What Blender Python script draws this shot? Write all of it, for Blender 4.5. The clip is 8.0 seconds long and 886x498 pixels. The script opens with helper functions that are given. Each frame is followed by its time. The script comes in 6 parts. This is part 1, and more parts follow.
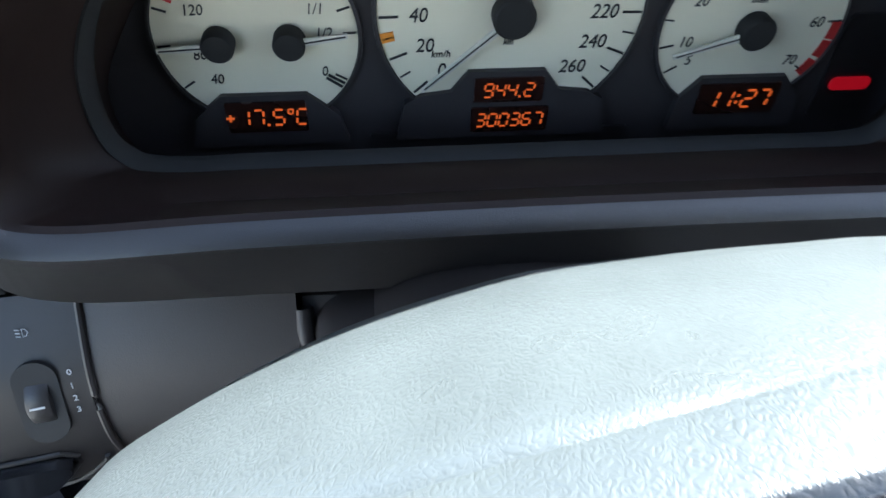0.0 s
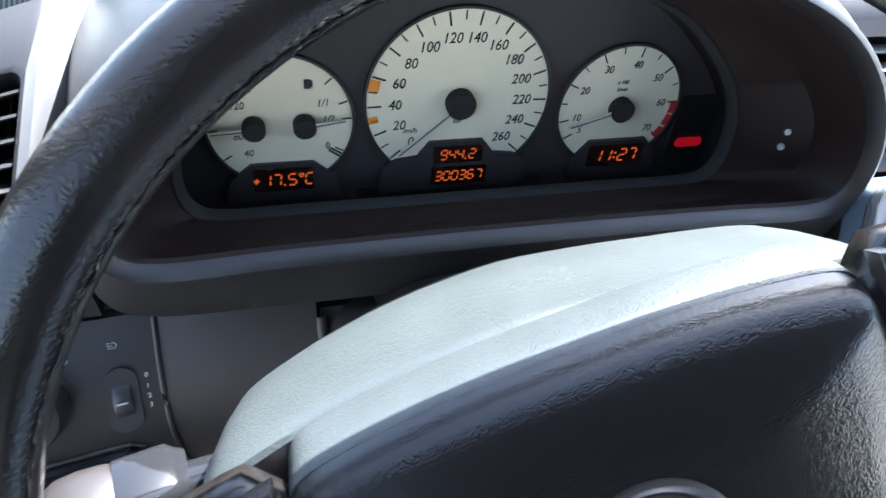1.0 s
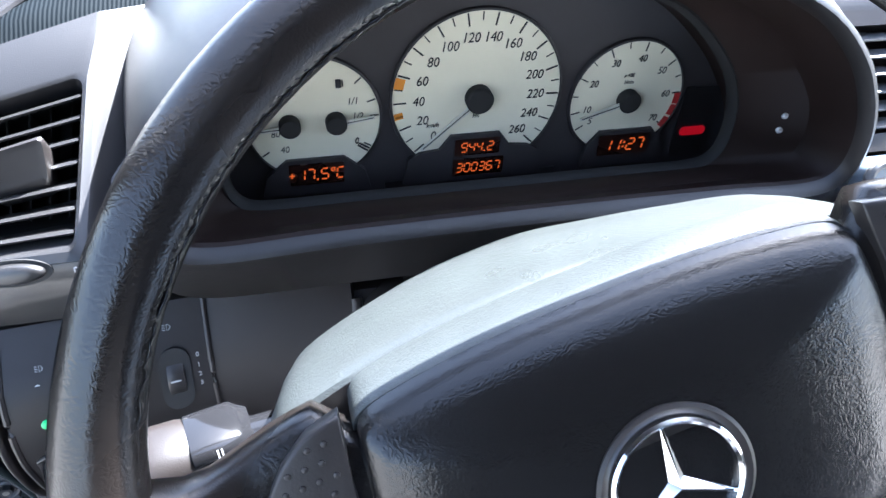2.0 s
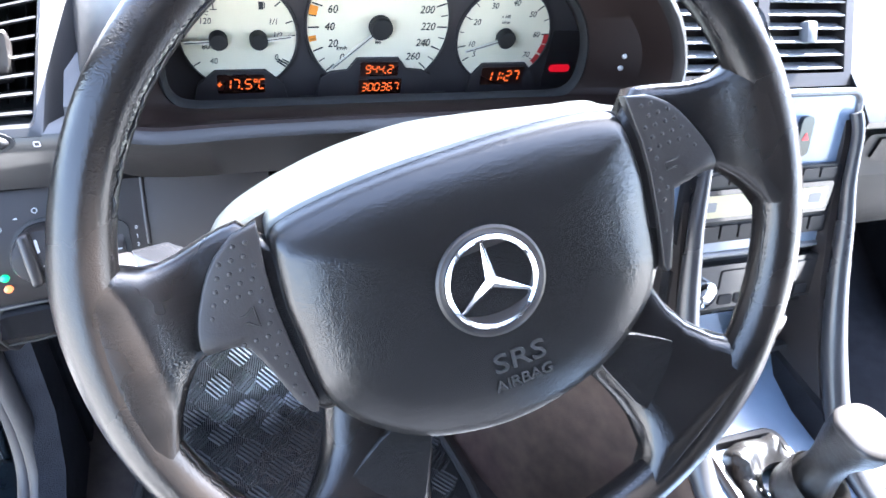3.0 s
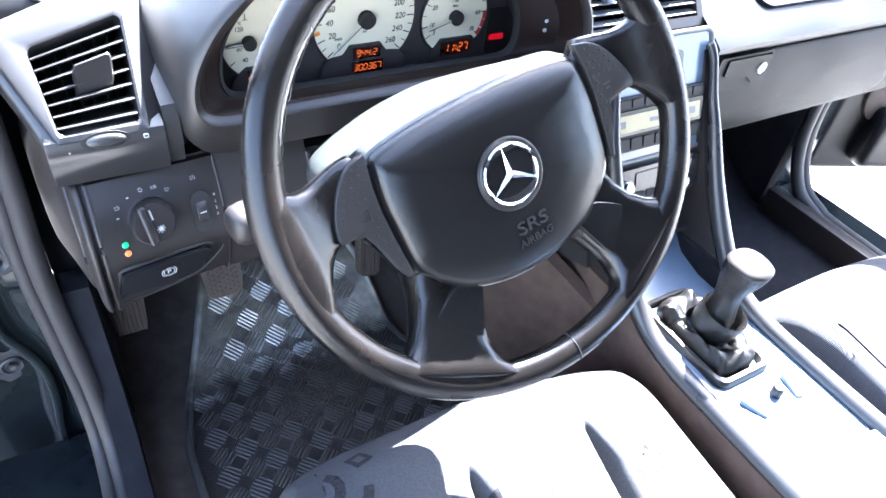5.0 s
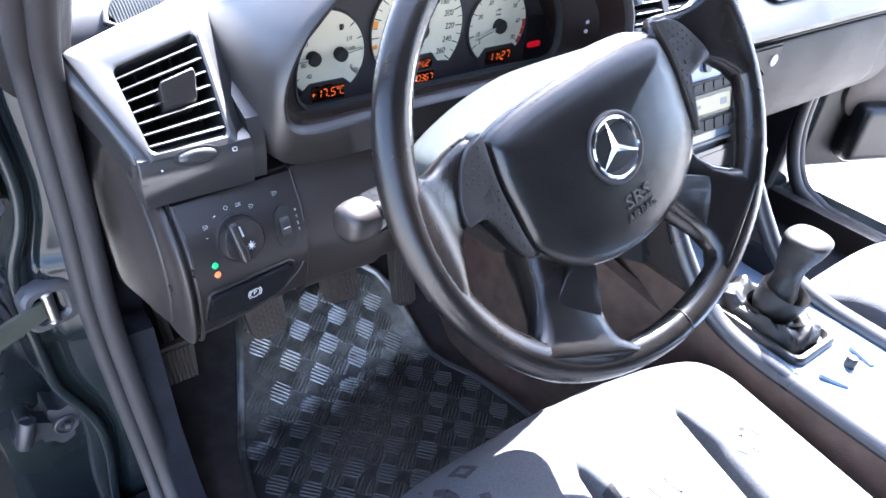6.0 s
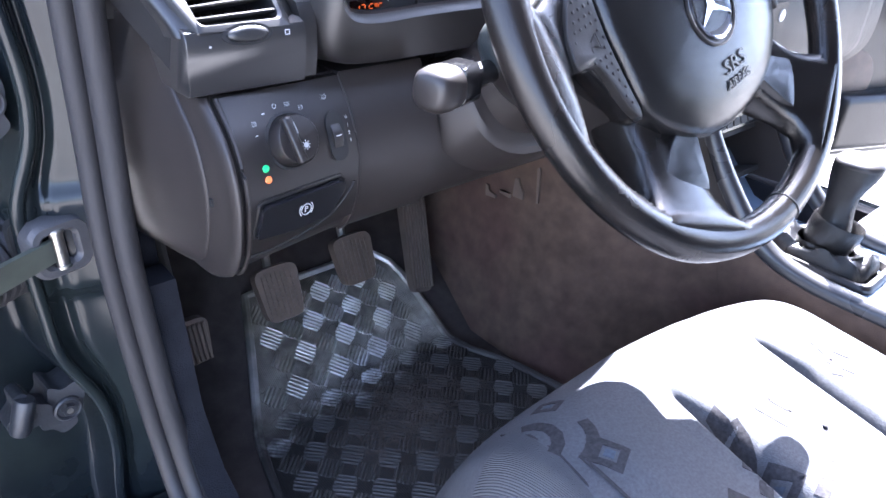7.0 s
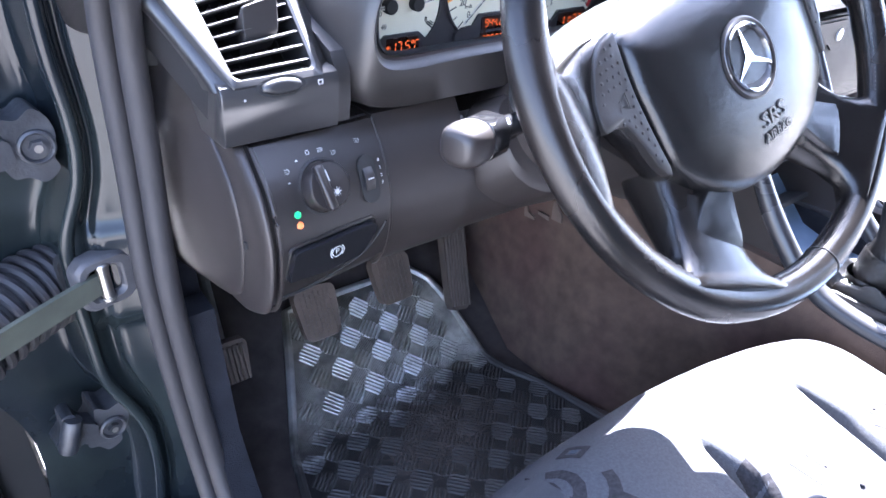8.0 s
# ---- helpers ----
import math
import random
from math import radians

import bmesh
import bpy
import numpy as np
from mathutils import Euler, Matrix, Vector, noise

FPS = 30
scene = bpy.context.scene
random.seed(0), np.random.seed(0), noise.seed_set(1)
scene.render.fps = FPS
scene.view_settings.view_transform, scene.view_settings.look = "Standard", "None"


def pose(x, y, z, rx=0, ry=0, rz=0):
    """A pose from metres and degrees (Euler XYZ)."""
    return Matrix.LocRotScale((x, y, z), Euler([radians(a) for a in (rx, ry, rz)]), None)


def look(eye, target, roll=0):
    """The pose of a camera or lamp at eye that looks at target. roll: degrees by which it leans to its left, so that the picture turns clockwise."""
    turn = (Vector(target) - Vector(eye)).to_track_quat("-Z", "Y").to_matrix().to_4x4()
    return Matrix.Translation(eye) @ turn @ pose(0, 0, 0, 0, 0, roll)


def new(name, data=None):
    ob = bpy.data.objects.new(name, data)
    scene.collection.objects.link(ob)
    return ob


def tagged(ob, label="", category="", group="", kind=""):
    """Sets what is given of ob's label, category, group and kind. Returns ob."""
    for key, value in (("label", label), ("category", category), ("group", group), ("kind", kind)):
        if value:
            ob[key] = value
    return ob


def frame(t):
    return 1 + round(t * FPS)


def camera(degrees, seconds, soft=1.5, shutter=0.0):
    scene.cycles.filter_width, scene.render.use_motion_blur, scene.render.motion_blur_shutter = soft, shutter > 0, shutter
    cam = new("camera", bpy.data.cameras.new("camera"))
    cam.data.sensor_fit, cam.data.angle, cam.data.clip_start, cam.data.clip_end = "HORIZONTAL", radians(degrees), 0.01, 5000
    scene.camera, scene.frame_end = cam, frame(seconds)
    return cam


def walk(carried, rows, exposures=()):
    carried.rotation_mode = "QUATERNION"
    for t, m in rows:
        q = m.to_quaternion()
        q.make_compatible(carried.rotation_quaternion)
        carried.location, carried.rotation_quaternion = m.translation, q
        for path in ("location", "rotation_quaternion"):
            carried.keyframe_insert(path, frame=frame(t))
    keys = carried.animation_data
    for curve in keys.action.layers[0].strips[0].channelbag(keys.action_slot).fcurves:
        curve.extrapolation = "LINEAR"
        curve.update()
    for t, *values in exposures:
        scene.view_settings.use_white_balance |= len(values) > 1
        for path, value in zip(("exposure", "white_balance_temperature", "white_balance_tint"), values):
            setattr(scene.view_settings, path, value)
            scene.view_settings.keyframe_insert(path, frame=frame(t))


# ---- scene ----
cam = camera(67.2, 8.0, shutter=0.15)
PATH = [
    (0, (-0.0462, 0.0283, 0.9772), (0.1121, 1.4204, -0.4501), 1.77),
    (0.2, (-0.052, 0.004, 0.999), (0.208, 1.360, -0.453), 2.0),
    (0.5, (-0.0546, -0.0316, 1.0372), (0.2570, 1.4567, -0.2620), 1.68),
    (1, (-0.0946, -0.0665, 1.0421), (0.2603, 1.1857, -0.0515), 4.89),
    (1.2, (-0.1125, -0.0754, 1.0397), (0.2231, 1.183, -0.0529), 4.62),
    (2.3, (-0.1132, -0.1188, 1.0487), (0.2276, 1.1625, -0.0153), 2.45),
    (2.5, (-0.1152, -0.1395, 1.0381), (0.2588, 1.101, -0.0624), 5.43),
    (3, (-0.121, -0.211, 1.075), (0.479, 1.166, -0.246), 10.0),
    (3.5, (-0.158, -0.261, 1.104), (0.571, 1.028, -0.24), 13.3),
    (4, (-0.207, -0.306, 1.133), (0.576, 0.951, -0.211), 12.9),
    (4.2, (-0.225, -0.323, 1.143), (0.598, 0.891, -0.216), 12.2),
    (5.3, (-0.314, -0.33, 1.133), (0.575, 0.936, -0.135), 6.2),
    (5.5, (-0.338, -0.32, 1.128), (0.602, 0.951, -0.097), 5.2),
    (6, (-0.398, -0.292, 1.079), (0.601, 0.977, -0.1), 4.5),
    (6.5, (-0.446, -0.274, 0.995), (0.675, 1.022, -0.037), 3.2),
    (7, (-0.485, -0.252, 0.921), (0.682, 1.025, -0.083), 3.4),
    (7.5, (-0.495, -0.238, 0.893), (0.703, 1.056, -0.05), 3.4),
    (8, (-0.461, -0.246, 0.962), (0.583, 1.109, -0.073), 2.2),
]
EXPOSURES = [(0.0, 4.18, 5570, 5), (0.5, 4.20, 5520, 5), (1.0, 4.14, 5570, 8), (2.5, 4.82, 5550, 11), (3.0, 5.55, 5620, 11), (3.5, 5.68, 5550, 11), (4.2, 5.7, 5580, 12), (5.5, 4.95, 5550, 13), (7.0, 4.90, 5530, 19), (8.0, 5.2, 5490, 19)]
walk(cam, [(t, look(eye, target, roll)) for t, eye, target, roll in PATH], EXPOSURES)

# ---- world, sun and light ----
SUN = Vector((0.665, 0.505, 1.0)).normalized()
world = bpy.data.worlds.new("world")
scene.world = world
world.use_nodes = True
wn = world.node_tree.nodes
wn.clear()
sky = wn.new("ShaderNodeTexSky")
sky.sky_type, sky.sun_disc = "NISHITA", False
sky.dust_density, sky.air_density = 2.2, 1.0
sky.sun_elevation = math.asin(SUN.z)
sky.sun_rotation = math.atan2(SUN.x, SUN.y)
bg = wn.new("ShaderNodeBackground")
bg.inputs["Strength"].default_value = 0.065
wo = wn.new("ShaderNodeOutputWorld")
hue = wn.new("ShaderNodeHueSaturation")
hue.inputs["Saturation"].default_value = 0.72
world.node_tree.links.new(sky.outputs[0], hue.inputs["Color"])
world.node_tree.links.new(hue.outputs[0], bg.inputs[0])
world.node_tree.links.new(bg.outputs[0], wo.inputs[0])
sun = new("sun", bpy.data.lights.new("sun", "SUN"))
sun.data.energy, sun.data.angle, sun.data.color = 5.0, radians(0.5), (1.0, 0.95, 0.88)
sun.matrix_world = look(SUN * 10, (0, 0, 0))


# ---- materials ----
def material(name, base, rough=0.5, metal=0.0, vary=0.15, scale=40.0, bump=0.0, bump_scale=900.0, kind="noise",
             spec=0.5, coat=0.0, second=None, mix_scale=6.0, edge=(0.45, 0.6), emit=None, power=0.0, rough_vary=0.08, stretch=None):
    """A procedural surface: two scales of colour variation, roughness variation and fine relief."""
    m = bpy.data.materials.new(name)
    m.use_nodes = True
    n, k = m.node_tree.nodes, m.node_tree.links
    b = n["Principled BSDF"]
    tc = n.new("ShaderNodeTexCoord")
    src = tc.outputs["Object"]
    if stretch:
        mp = n.new("ShaderNodeMapping")
        mp.inputs["Scale"].default_value = stretch
        k.new(src, mp.inputs[0])
        src = mp.outputs[0]
    fine = n.new("ShaderNodeTexNoise")
    fine.inputs["Scale"].default_value, fine.inputs["Detail"].default_value = scale, 5
    k.new(src, fine.inputs[0])
    wide = n.new("ShaderNodeTexNoise")
    wide.inputs["Scale"].default_value, wide.inputs["Detail"].default_value = mix_scale, 4
    k.new(src, wide.inputs[0])
    add = n.new("ShaderNodeMath")
    add.operation = "ADD"
    k.new(fine.outputs[0], add.inputs[0])
    k.new(wide.outputs[0], add.inputs[1])
    rng = n.new("ShaderNodeMapRange")
    for key, v in (("From Min", 0.7), ("From Max", 1.3), ("To Min", 1 - vary), ("To Max", 1 + vary)):
        rng.inputs[key].default_value = v
    k.new(add.outputs[0], rng.inputs[0])
    mul = n.new("ShaderNodeVectorMath")
    mul.operation = "SCALE"
    if second:
        ramp = n.new("ShaderNodeValToRGB")
        ramp.color_ramp.elements[0].position, ramp.color_ramp.elements[1].position = edge
        ramp.color_ramp.elements[0].color, ramp.color_ramp.elements[1].color = (*base, 1), (*second, 1)
        k.new(wide.outputs[0], ramp.inputs[0])
        k.new(ramp.outputs[0], mul.inputs[0])
    else:
        mul.inputs[0].default_value = base
    k.new(rng.outputs[0], mul.inputs["Scale"])
    k.new(mul.outputs[0], b.inputs["Base Color"])
    rr = n.new("ShaderNodeMapRange")
    for key, v in (("From Min", 0.3), ("From Max", 0.7), ("To Min", max(0.02, rough - rough_vary)), ("To Max", min(1, rough + rough_vary))):
        rr.inputs[key].default_value = v
    k.new(wide.outputs[0], rr.inputs[0])
    k.new(rr.outputs[0], b.inputs["Roughness"])
    b.inputs["Metallic"].default_value = metal
    b.inputs["Specular IOR Level"].default_value = spec
    b.inputs["Coat Weight"].default_value = coat
    b.inputs["Coat Roughness"].default_value = 0.08
    if bump:
        if kind == "leather":
            t = n.new("ShaderNodeTexVoronoi")
            t.feature = "DISTANCE_TO_EDGE"
            t.inputs["Scale"].default_value = bump_scale
            wob = n.new("ShaderNodeTexNoise")
            wob.inputs["Scale"].default_value = bump_scale * 0.5
            k.new(src, wob.inputs[0])
            off = n.new("ShaderNodeMixRGB")
            off.inputs[0].default_value = 0.02
            k.new(src, off.inputs[1])
            k.new(wob.outputs["Color"], off.inputs[2])
            k.new(off.outputs[0], t.inputs[0])
            cl = n.new("ShaderNodeMapRange")
            cl.inputs["From Max"].default_value = 0.25
            k.new(t.outputs["Distance"], cl.inputs[0])
            height = cl.outputs[0]
        elif kind == "weave":
            t = n.new("ShaderNodeTexWave")
            t.inputs["Scale"].default_value = bump_scale
            t.inputs["Distortion"].default_value = 0.6
            k.new(src, t.inputs[0])
            height = t.outputs["Fac"]
        else:
            t = n.new("ShaderNodeTexNoise")
            t.inputs["Scale"].default_value, t.inputs["Detail"].default_value = bump_scale, 3
            k.new(src, t.inputs[0])
            height = t.outputs[0]
        bp = n.new("ShaderNodeBump")
        bp.inputs["Strength"].default_value, bp.inputs["Distance"].default_value = bump, 0.001
        k.new(height, bp.inputs["Height"])
        k.new(bp.outputs[0], b.inputs["Normal"])
    if emit:
        b.inputs["Emission Color"].default_value = (*emit, 1)
        b.inputs["Emission Strength"].default_value = power
    return m


PLASTIC = material("dash_plastic", (0.0180, 0.0148, 0.0136), 0.44, spec=0.42, bump=0.10, bump_scale=1300, vary=0.12)
MODULE = material("module_plastic", (0.0150, 0.0145, 0.0148), 0.34, spec=0.6, bump=0.10, bump_scale=1300, vary=0.12)
PLASTIC_SOFT = material("soft_pad", (0.0165, 0.0150, 0.0142), 0.36, bump=0.12, bump_scale=520, kind="leather", vary=0.12)
# Darker, bluer copy of soft_pad: skylight without sun put into its colour
DASH_PAD = material("passenger_pad", (0.0042, 0.0046, 0.0054), 0.36, bump=0.12, bump_scale=520, kind="leather", vary=0.2, spec=0.32)
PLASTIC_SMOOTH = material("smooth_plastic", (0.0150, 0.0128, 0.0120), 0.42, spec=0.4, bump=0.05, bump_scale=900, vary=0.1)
GLOSS_BLACK = material("gloss_black", (0.010, 0.010, 0.011), 0.14, vary=0.1)
BLACK = material("deep_black", (0.006, 0.006, 0.006), 0.7, vary=0.1)
CLUSTER = material("cluster_black", (0.024, 0.021, 0.022), 0.6, bump=0.1, vary=0.1)
LEATHER = material("rim_leather", (0.0068, 0.0061, 0.0058), 0.24, bump=0.085, bump_scale=300, kind="leather", vary=0.3, rough_vary=0.10, second=(0.0092, 0.0074, 0.0064), mix_scale=12, spec=0.40)
PAD = material("airbag_pad", (0.0075, 0.0070, 0.0068), 0.24, bump=0.10, bump_scale=300, kind="leather", vary=0.12, rough_vary=0.05, spec=0.42)
# Paler copy of the wheel's black plastic: sun glare put into the colour
SUNLIT_PLASTIC = material("sunlit_wheel_plastic", (0.034, 0.038, 0.037), 0.34, bump=0.14, bump_scale=330, kind="leather", vary=0.12, rough_vary=0.08)
BEZEL = material("bezel", (0.0165, 0.0108, 0.0092), 0.5, spec=0.14, bump=0.06, bump_scale=1200, vary=0.1)
GRIP = material("grip_rubber", (0.0200, 0.0178, 0.0168), 0.40, spec=0.36, bump=0.1, vary=0.10)
PALE_TAG = material("pale_tag", (0.088, 0.064, 0.050), 0.8, vary=0.2)
BUTTON = material("pale_button", (0.45, 0.45, 0.45), 0.4, vary=0.05)
CHROME = material("chrome", (0.82, 0.83, 0.85), 0.10, metal=1.0, vary=0.03, rough_vary=0.04)
STEEL = material("steel", (0.42, 0.40, 0.36), 0.35, metal=1.0, vary=0.2)
LAMP_FIELD = material("lamp_field", (0.012, 0.011, 0.0115), 0.4, vary=0.1)
DIAL = material("dial_face", (0.66, 0.62, 0.47), 0.6, vary=0.03)
INK = material("ink", (0.012, 0.012, 0.014), 0.6, vary=0.05)
WHITE = material("white_mark", (0.40, 0.40, 0.40), 0.6, vary=0.03)
RED_INK = material("red_ink", (0.50, 0.03, 0.03), 0.6, vary=0.05)
ORANGE_INK = material("orange_ink", (0.75, 0.28, 0.03), 0.6, vary=0.05)
LCD = material("lcd_glass", (0.020, 0.008, 0.006), 0.25, vary=0.05)
DIGIT = material("lcd_digit", (0.2, 0.04, 0.01), 0.5, emit=(1.0, 0.15, 0.02), power=0.032)
RED_LAMP = material("red_lamp", (0.15, 0.005, 0.01), 0.4, emit=(1.0, 0.005, 0.02), power=0.014)
GREEN_LAMP = material("green_lamp", (0.02, 0.20, 0.07), 0.4, emit=(0.03, 0.8, 0.25), power=0.035)
AMBER_LAMP = material("amber_lamp", (0.3, 0.10, 0.03), 0.4, emit=(1.0, 0.22, 0.06), power=0.045)
NEEDLE = material("needle", (0.55, 0.53, 0.45), 0.5, vary=0.05)
PAINT = material("green_paint", (0.0075, 0.0100, 0.0120), 0.16, vary=0.2, coat=0.12, second=(0.0120, 0.0155, 0.0150), bump=0.10, bump_scale=14, spec=0.22)
SEAL = material("seal_rubber", (0.0155, 0.0140, 0.0150), 0.6, bump=0.3, vary=0.12)
RUBBER = material("rubber", (0.068, 0.050, 0.038), 0.7, bump=0.3, vary=0.25)
GREASE = material("hinge_metal", (0.022, 0.024, 0.028), 0.45, metal=0.15, bump=0.5, bump_scale=200, vary=0.5, second=(0.045, 0.045, 0.048))
OLIVE = material("strap_metal", (0.13, 0.14, 0.11), 0.5, metal=0.6, vary=0.2)
CARPET = material("carpet", (0.055, 0.046, 0.042), 0.95, bump=1.0, bump_scale=700, vary=0.35, spec=0.1)
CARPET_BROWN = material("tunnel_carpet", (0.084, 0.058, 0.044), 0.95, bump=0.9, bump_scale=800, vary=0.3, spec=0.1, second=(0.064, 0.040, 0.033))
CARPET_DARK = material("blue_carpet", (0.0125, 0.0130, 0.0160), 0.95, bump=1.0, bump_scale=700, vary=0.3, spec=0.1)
FABRIC = material("seat_fabric", (0.058, 0.060, 0.066), 0.9, bump=0.5, bump_scale=900, vary=0.22, scale=420, spec=0.1)
FABRIC_SIDE = material("bolster_fabric", (0.058, 0.060, 0.066), 0.9, bump=0.8, bump_scale=330, kind="weave", vary=0.1, spec=0.15)
FABRIC_MARK = material("fabric_motif", (0.027, 0.026, 0.028), 0.9, bump=0.3, bump_scale=500, vary=0.45, scale=300, spec=0.1)
# Pad plastic made paler for the light its raised letters catch
LIT_LETTERS = material("lit_letter_plastic", (0.019, 0.0185, 0.0185), 0.35, bump=0.1, bump_scale=300, kind="leather", vary=0.1)
LINT = material("lint", (0.078, 0.064, 0.054), 0.95, vary=0.4, spec=0.1)
FABRIC_BLUE = material("fabric_blue", (0.048, 0.058, 0.075), 0.9, vary=0.3, scale=300, spec=0.1)
MAT_METAL = material("chequer_foil", (0.46, 0.43, 0.36), 0.52, metal=0.6, vary=0.3, bump=0.25, bump_scale=300, second=(0.55, 0.55, 0.56), mix_scale=9, edge=(0.40, 0.70))
MAT_SHEET = material("mat_sheet", (0.50, 0.465, 0.40), 0.46, metal=0.8, vary=0.5, bump=1.0, bump_scale=130, kind="weave", second=(0.09, 0.09, 0.09), mix_scale=9, edge=(0.40, 0.70))
RAIL = material("rail_satin", (0.026, 0.026, 0.028), 0.32, vary=0.08, spec=0.5, bump=0.05)
# Blue in the base colour stands for sky reflected in the satin silver
SKY_SILVER = material("sky_tinted_silver", (0.115, 0.155, 0.215), 0.24, vary=0.08, coat=0.5, bump=0.05)
BOOT = material("boot_leather", (0.0075, 0.0068, 0.0064), 0.33, spec=0.35, bump=0.3, bump_scale=300, kind="leather", vary=0.2)
CONCRETE = material("concrete", (0.215, 0.205, 0.19), 0.9, bump=0.8, bump_scale=60, vary=0.2, scale=8, mix_scale=0.7)
DISPLAY = material("display_amber", (0.27, 0.235, 0.125), 0.4, vary=0.04)
KEY = material("key_black", (0.0085, 0.0085, 0.0095), 0.5, vary=0.1, spec=0.18, bump=0.05)
GLOVE = material("glove_plastic", (0.0046, 0.0048, 0.0055), 0.5, bump=0.14, bump_scale=520, kind="leather", vary=0.2, spec=0.16)
GREY = material("grey_plastic", (0.085, 0.087, 0.090), 0.42, vary=0.1, bump=0.1)
BRACKET = material("cast_bracket", (0.058, 0.056, 0.058), 0.55, metal=0.2, bump=0.4, bump_scale=400, vary=0.2)
HEADLINER = material("headliner", (0.020, 0.020, 0.022), 0.9, bump=0.5, bump_scale=500, vary=0.08, spec=0.1)
BROWN_CLOTH = material("grille_cloth", (0.0045, 0.0065, 0.0080), 0.7, bump=0.4, bump_scale=120, kind="weave", vary=0.15, spec=0.05)


def worn_foil(foil, bare=(0.020, 0.019, 0.018), shine=0.25):
    """Silver foil that is scuffed through to dark rubber where the heels rest."""
    n, k, b = foil.node_tree.nodes, foil.node_tree.links, foil.node_tree.nodes["Principled BSDF"]
    tc, sep, nz = n.new("ShaderNodeTexCoord"), n.new("ShaderNodeSeparateXYZ"), n.new("ShaderNodeTexNoise")
    nz.inputs["Scale"].default_value, nz.inputs["Detail"].default_value, nz.inputs["Roughness"].default_value = 9.0, 8.0, 0.7
    k.new(tc.outputs["Object"], sep.inputs[0])
    k.new(tc.outputs["Object"], nz.inputs[0])
    wob = n.new("ShaderNodeMath")
    wob.operation = "MULTIPLY_ADD"
    wob.inputs[1].default_value = 0.22
    k.new(nz.outputs[0], wob.inputs[0])
    k.new(sep.outputs["Y"], wob.inputs[2])
    rng = n.new("ShaderNodeMapRange")
    for key, v in (("From Min", 0.435), ("From Max", 0.505)):
        rng.inputs[key].default_value = v
    k.new(wob.outputs[0], rng.inputs[0])
    mix = n.new("ShaderNodeMixRGB")
    old = b.inputs["Base Color"].links[0].from_socket
    mix.inputs[1].default_value = (*bare, 1)
    k.new(rng.outputs[0], mix.inputs[0])
    k.new(old, mix.inputs[2])
    k.new(mix.outputs[0], b.inputs["Base Color"])
    mm = n.new("ShaderNodeMapRange")
    mm.inputs["To Min"].default_value, mm.inputs["To Max"].default_value = shine, 0.95
    k.new(rng.outputs[0], mm.inputs[0])
    k.new(mm.outputs[0], b.inputs["Metallic"])


worn_foil(MAT_METAL, (0.055, 0.053, 0.050), 0.5)
worn_foil(MAT_SHEET)

# ---- mesh helpers ----
def thing(name, label, category, at=(0, 0, 0), group="", kind=""):
    ob = new(name)
    ob.empty_display_size = 0.02
    ob.location = at
    return tagged(ob, label, category, group, kind)


def part(name, bm, mat, parent=None, label="", sharp=38, smooth=True):
    """Links a bmesh, in world metres, as one mesh object under a thing or a part."""
    bmesh.ops.remove_doubles(bm, verts=bm.verts, dist=1e-6)
    bmesh.ops.recalc_face_normals(bm, faces=bm.faces)
    me = bpy.data.meshes.new(name)
    bm.to_mesh(me)
    bm.free()
    if smooth:
        me.polygons.foreach_set("use_smooth", [True] * len(me.polygons))
        me.set_sharp_from_angle(angle=radians(sharp))
    me.materials.append(mat)
    ob = new(name, me)
    if parent is not None:
        ob.parent = parent
        if parent.type == "EMPTY":
            ob.matrix_parent_inverse = Matrix.Translation(parent.location).inverted()
    return tagged(ob, label)


def bevel(bm, width, seg=2, geom=None, angle=30):
    if width <= 0:
        return
    edges = geom or [e for e in bm.edges if len(e.link_faces) == 2 and e.calc_face_angle(0) > radians(angle)]
    bmesh.ops.bevel(bm, geom=edges, offset=width, segments=seg, profile=0.6, affect="EDGES", clamp_overlap=True)


def box(sx, sy, sz, m=Matrix(), bev=0.0, seg=2):
    """A bevelled box of full sizes, at a pose."""
    bm = bmesh.new()
    bmesh.ops.create_cube(bm, size=1, matrix=Matrix.Diagonal((sx, sy, sz, 1)))
    bevel(bm, bev, seg)
    bm.transform(m)
    return bm


def span(x0, x1, y0, y1, z0, z1, bev=0.0, seg=2):
    return box(x1 - x0, y1 - y0, z1 - z0, Matrix.Translation(((x0 + x1) / 2, (y0 + y1) / 2, (z0 + z1) / 2)), bev, seg)


def prism(outline, z0, z1, m=Matrix(), bev=0.0, seg=2):
    """An outline in local x, y pulled along local z."""
    bm = bmesh.new()
    low = [bm.verts.new((x, y, z0)) for x, y in outline]
    top = [bm.verts.new((x, y, z1)) for x, y in outline]
    n = len(outline)
    bm.faces.new(low[::-1])
    bm.faces.new(top)
    for i in range(n):
        bm.faces.new((low[i], low[(i + 1) % n], top[(i + 1) % n], top[i]))
    bevel(bm, bev, seg)
    bm.transform(m)
    return bm


def loft(rings, closed=True, caps=True):
    """Rings of equally many points joined by quads."""
    bm = bmesh.new()
    rows = [[bm.verts.new(p) for p in ring] for ring in rings]
    n = len(rows[0])
    for a, b in zip(rows, rows[1:]):
        for i in range(n if closed else n - 1):
            bm.faces.new((a[i], a[(i + 1) % n], b[(i + 1) % n], b[i]))
    if caps and closed:
        bm.faces.new(rows[0][::-1])
        bm.faces.new(rows[-1])
    return bm


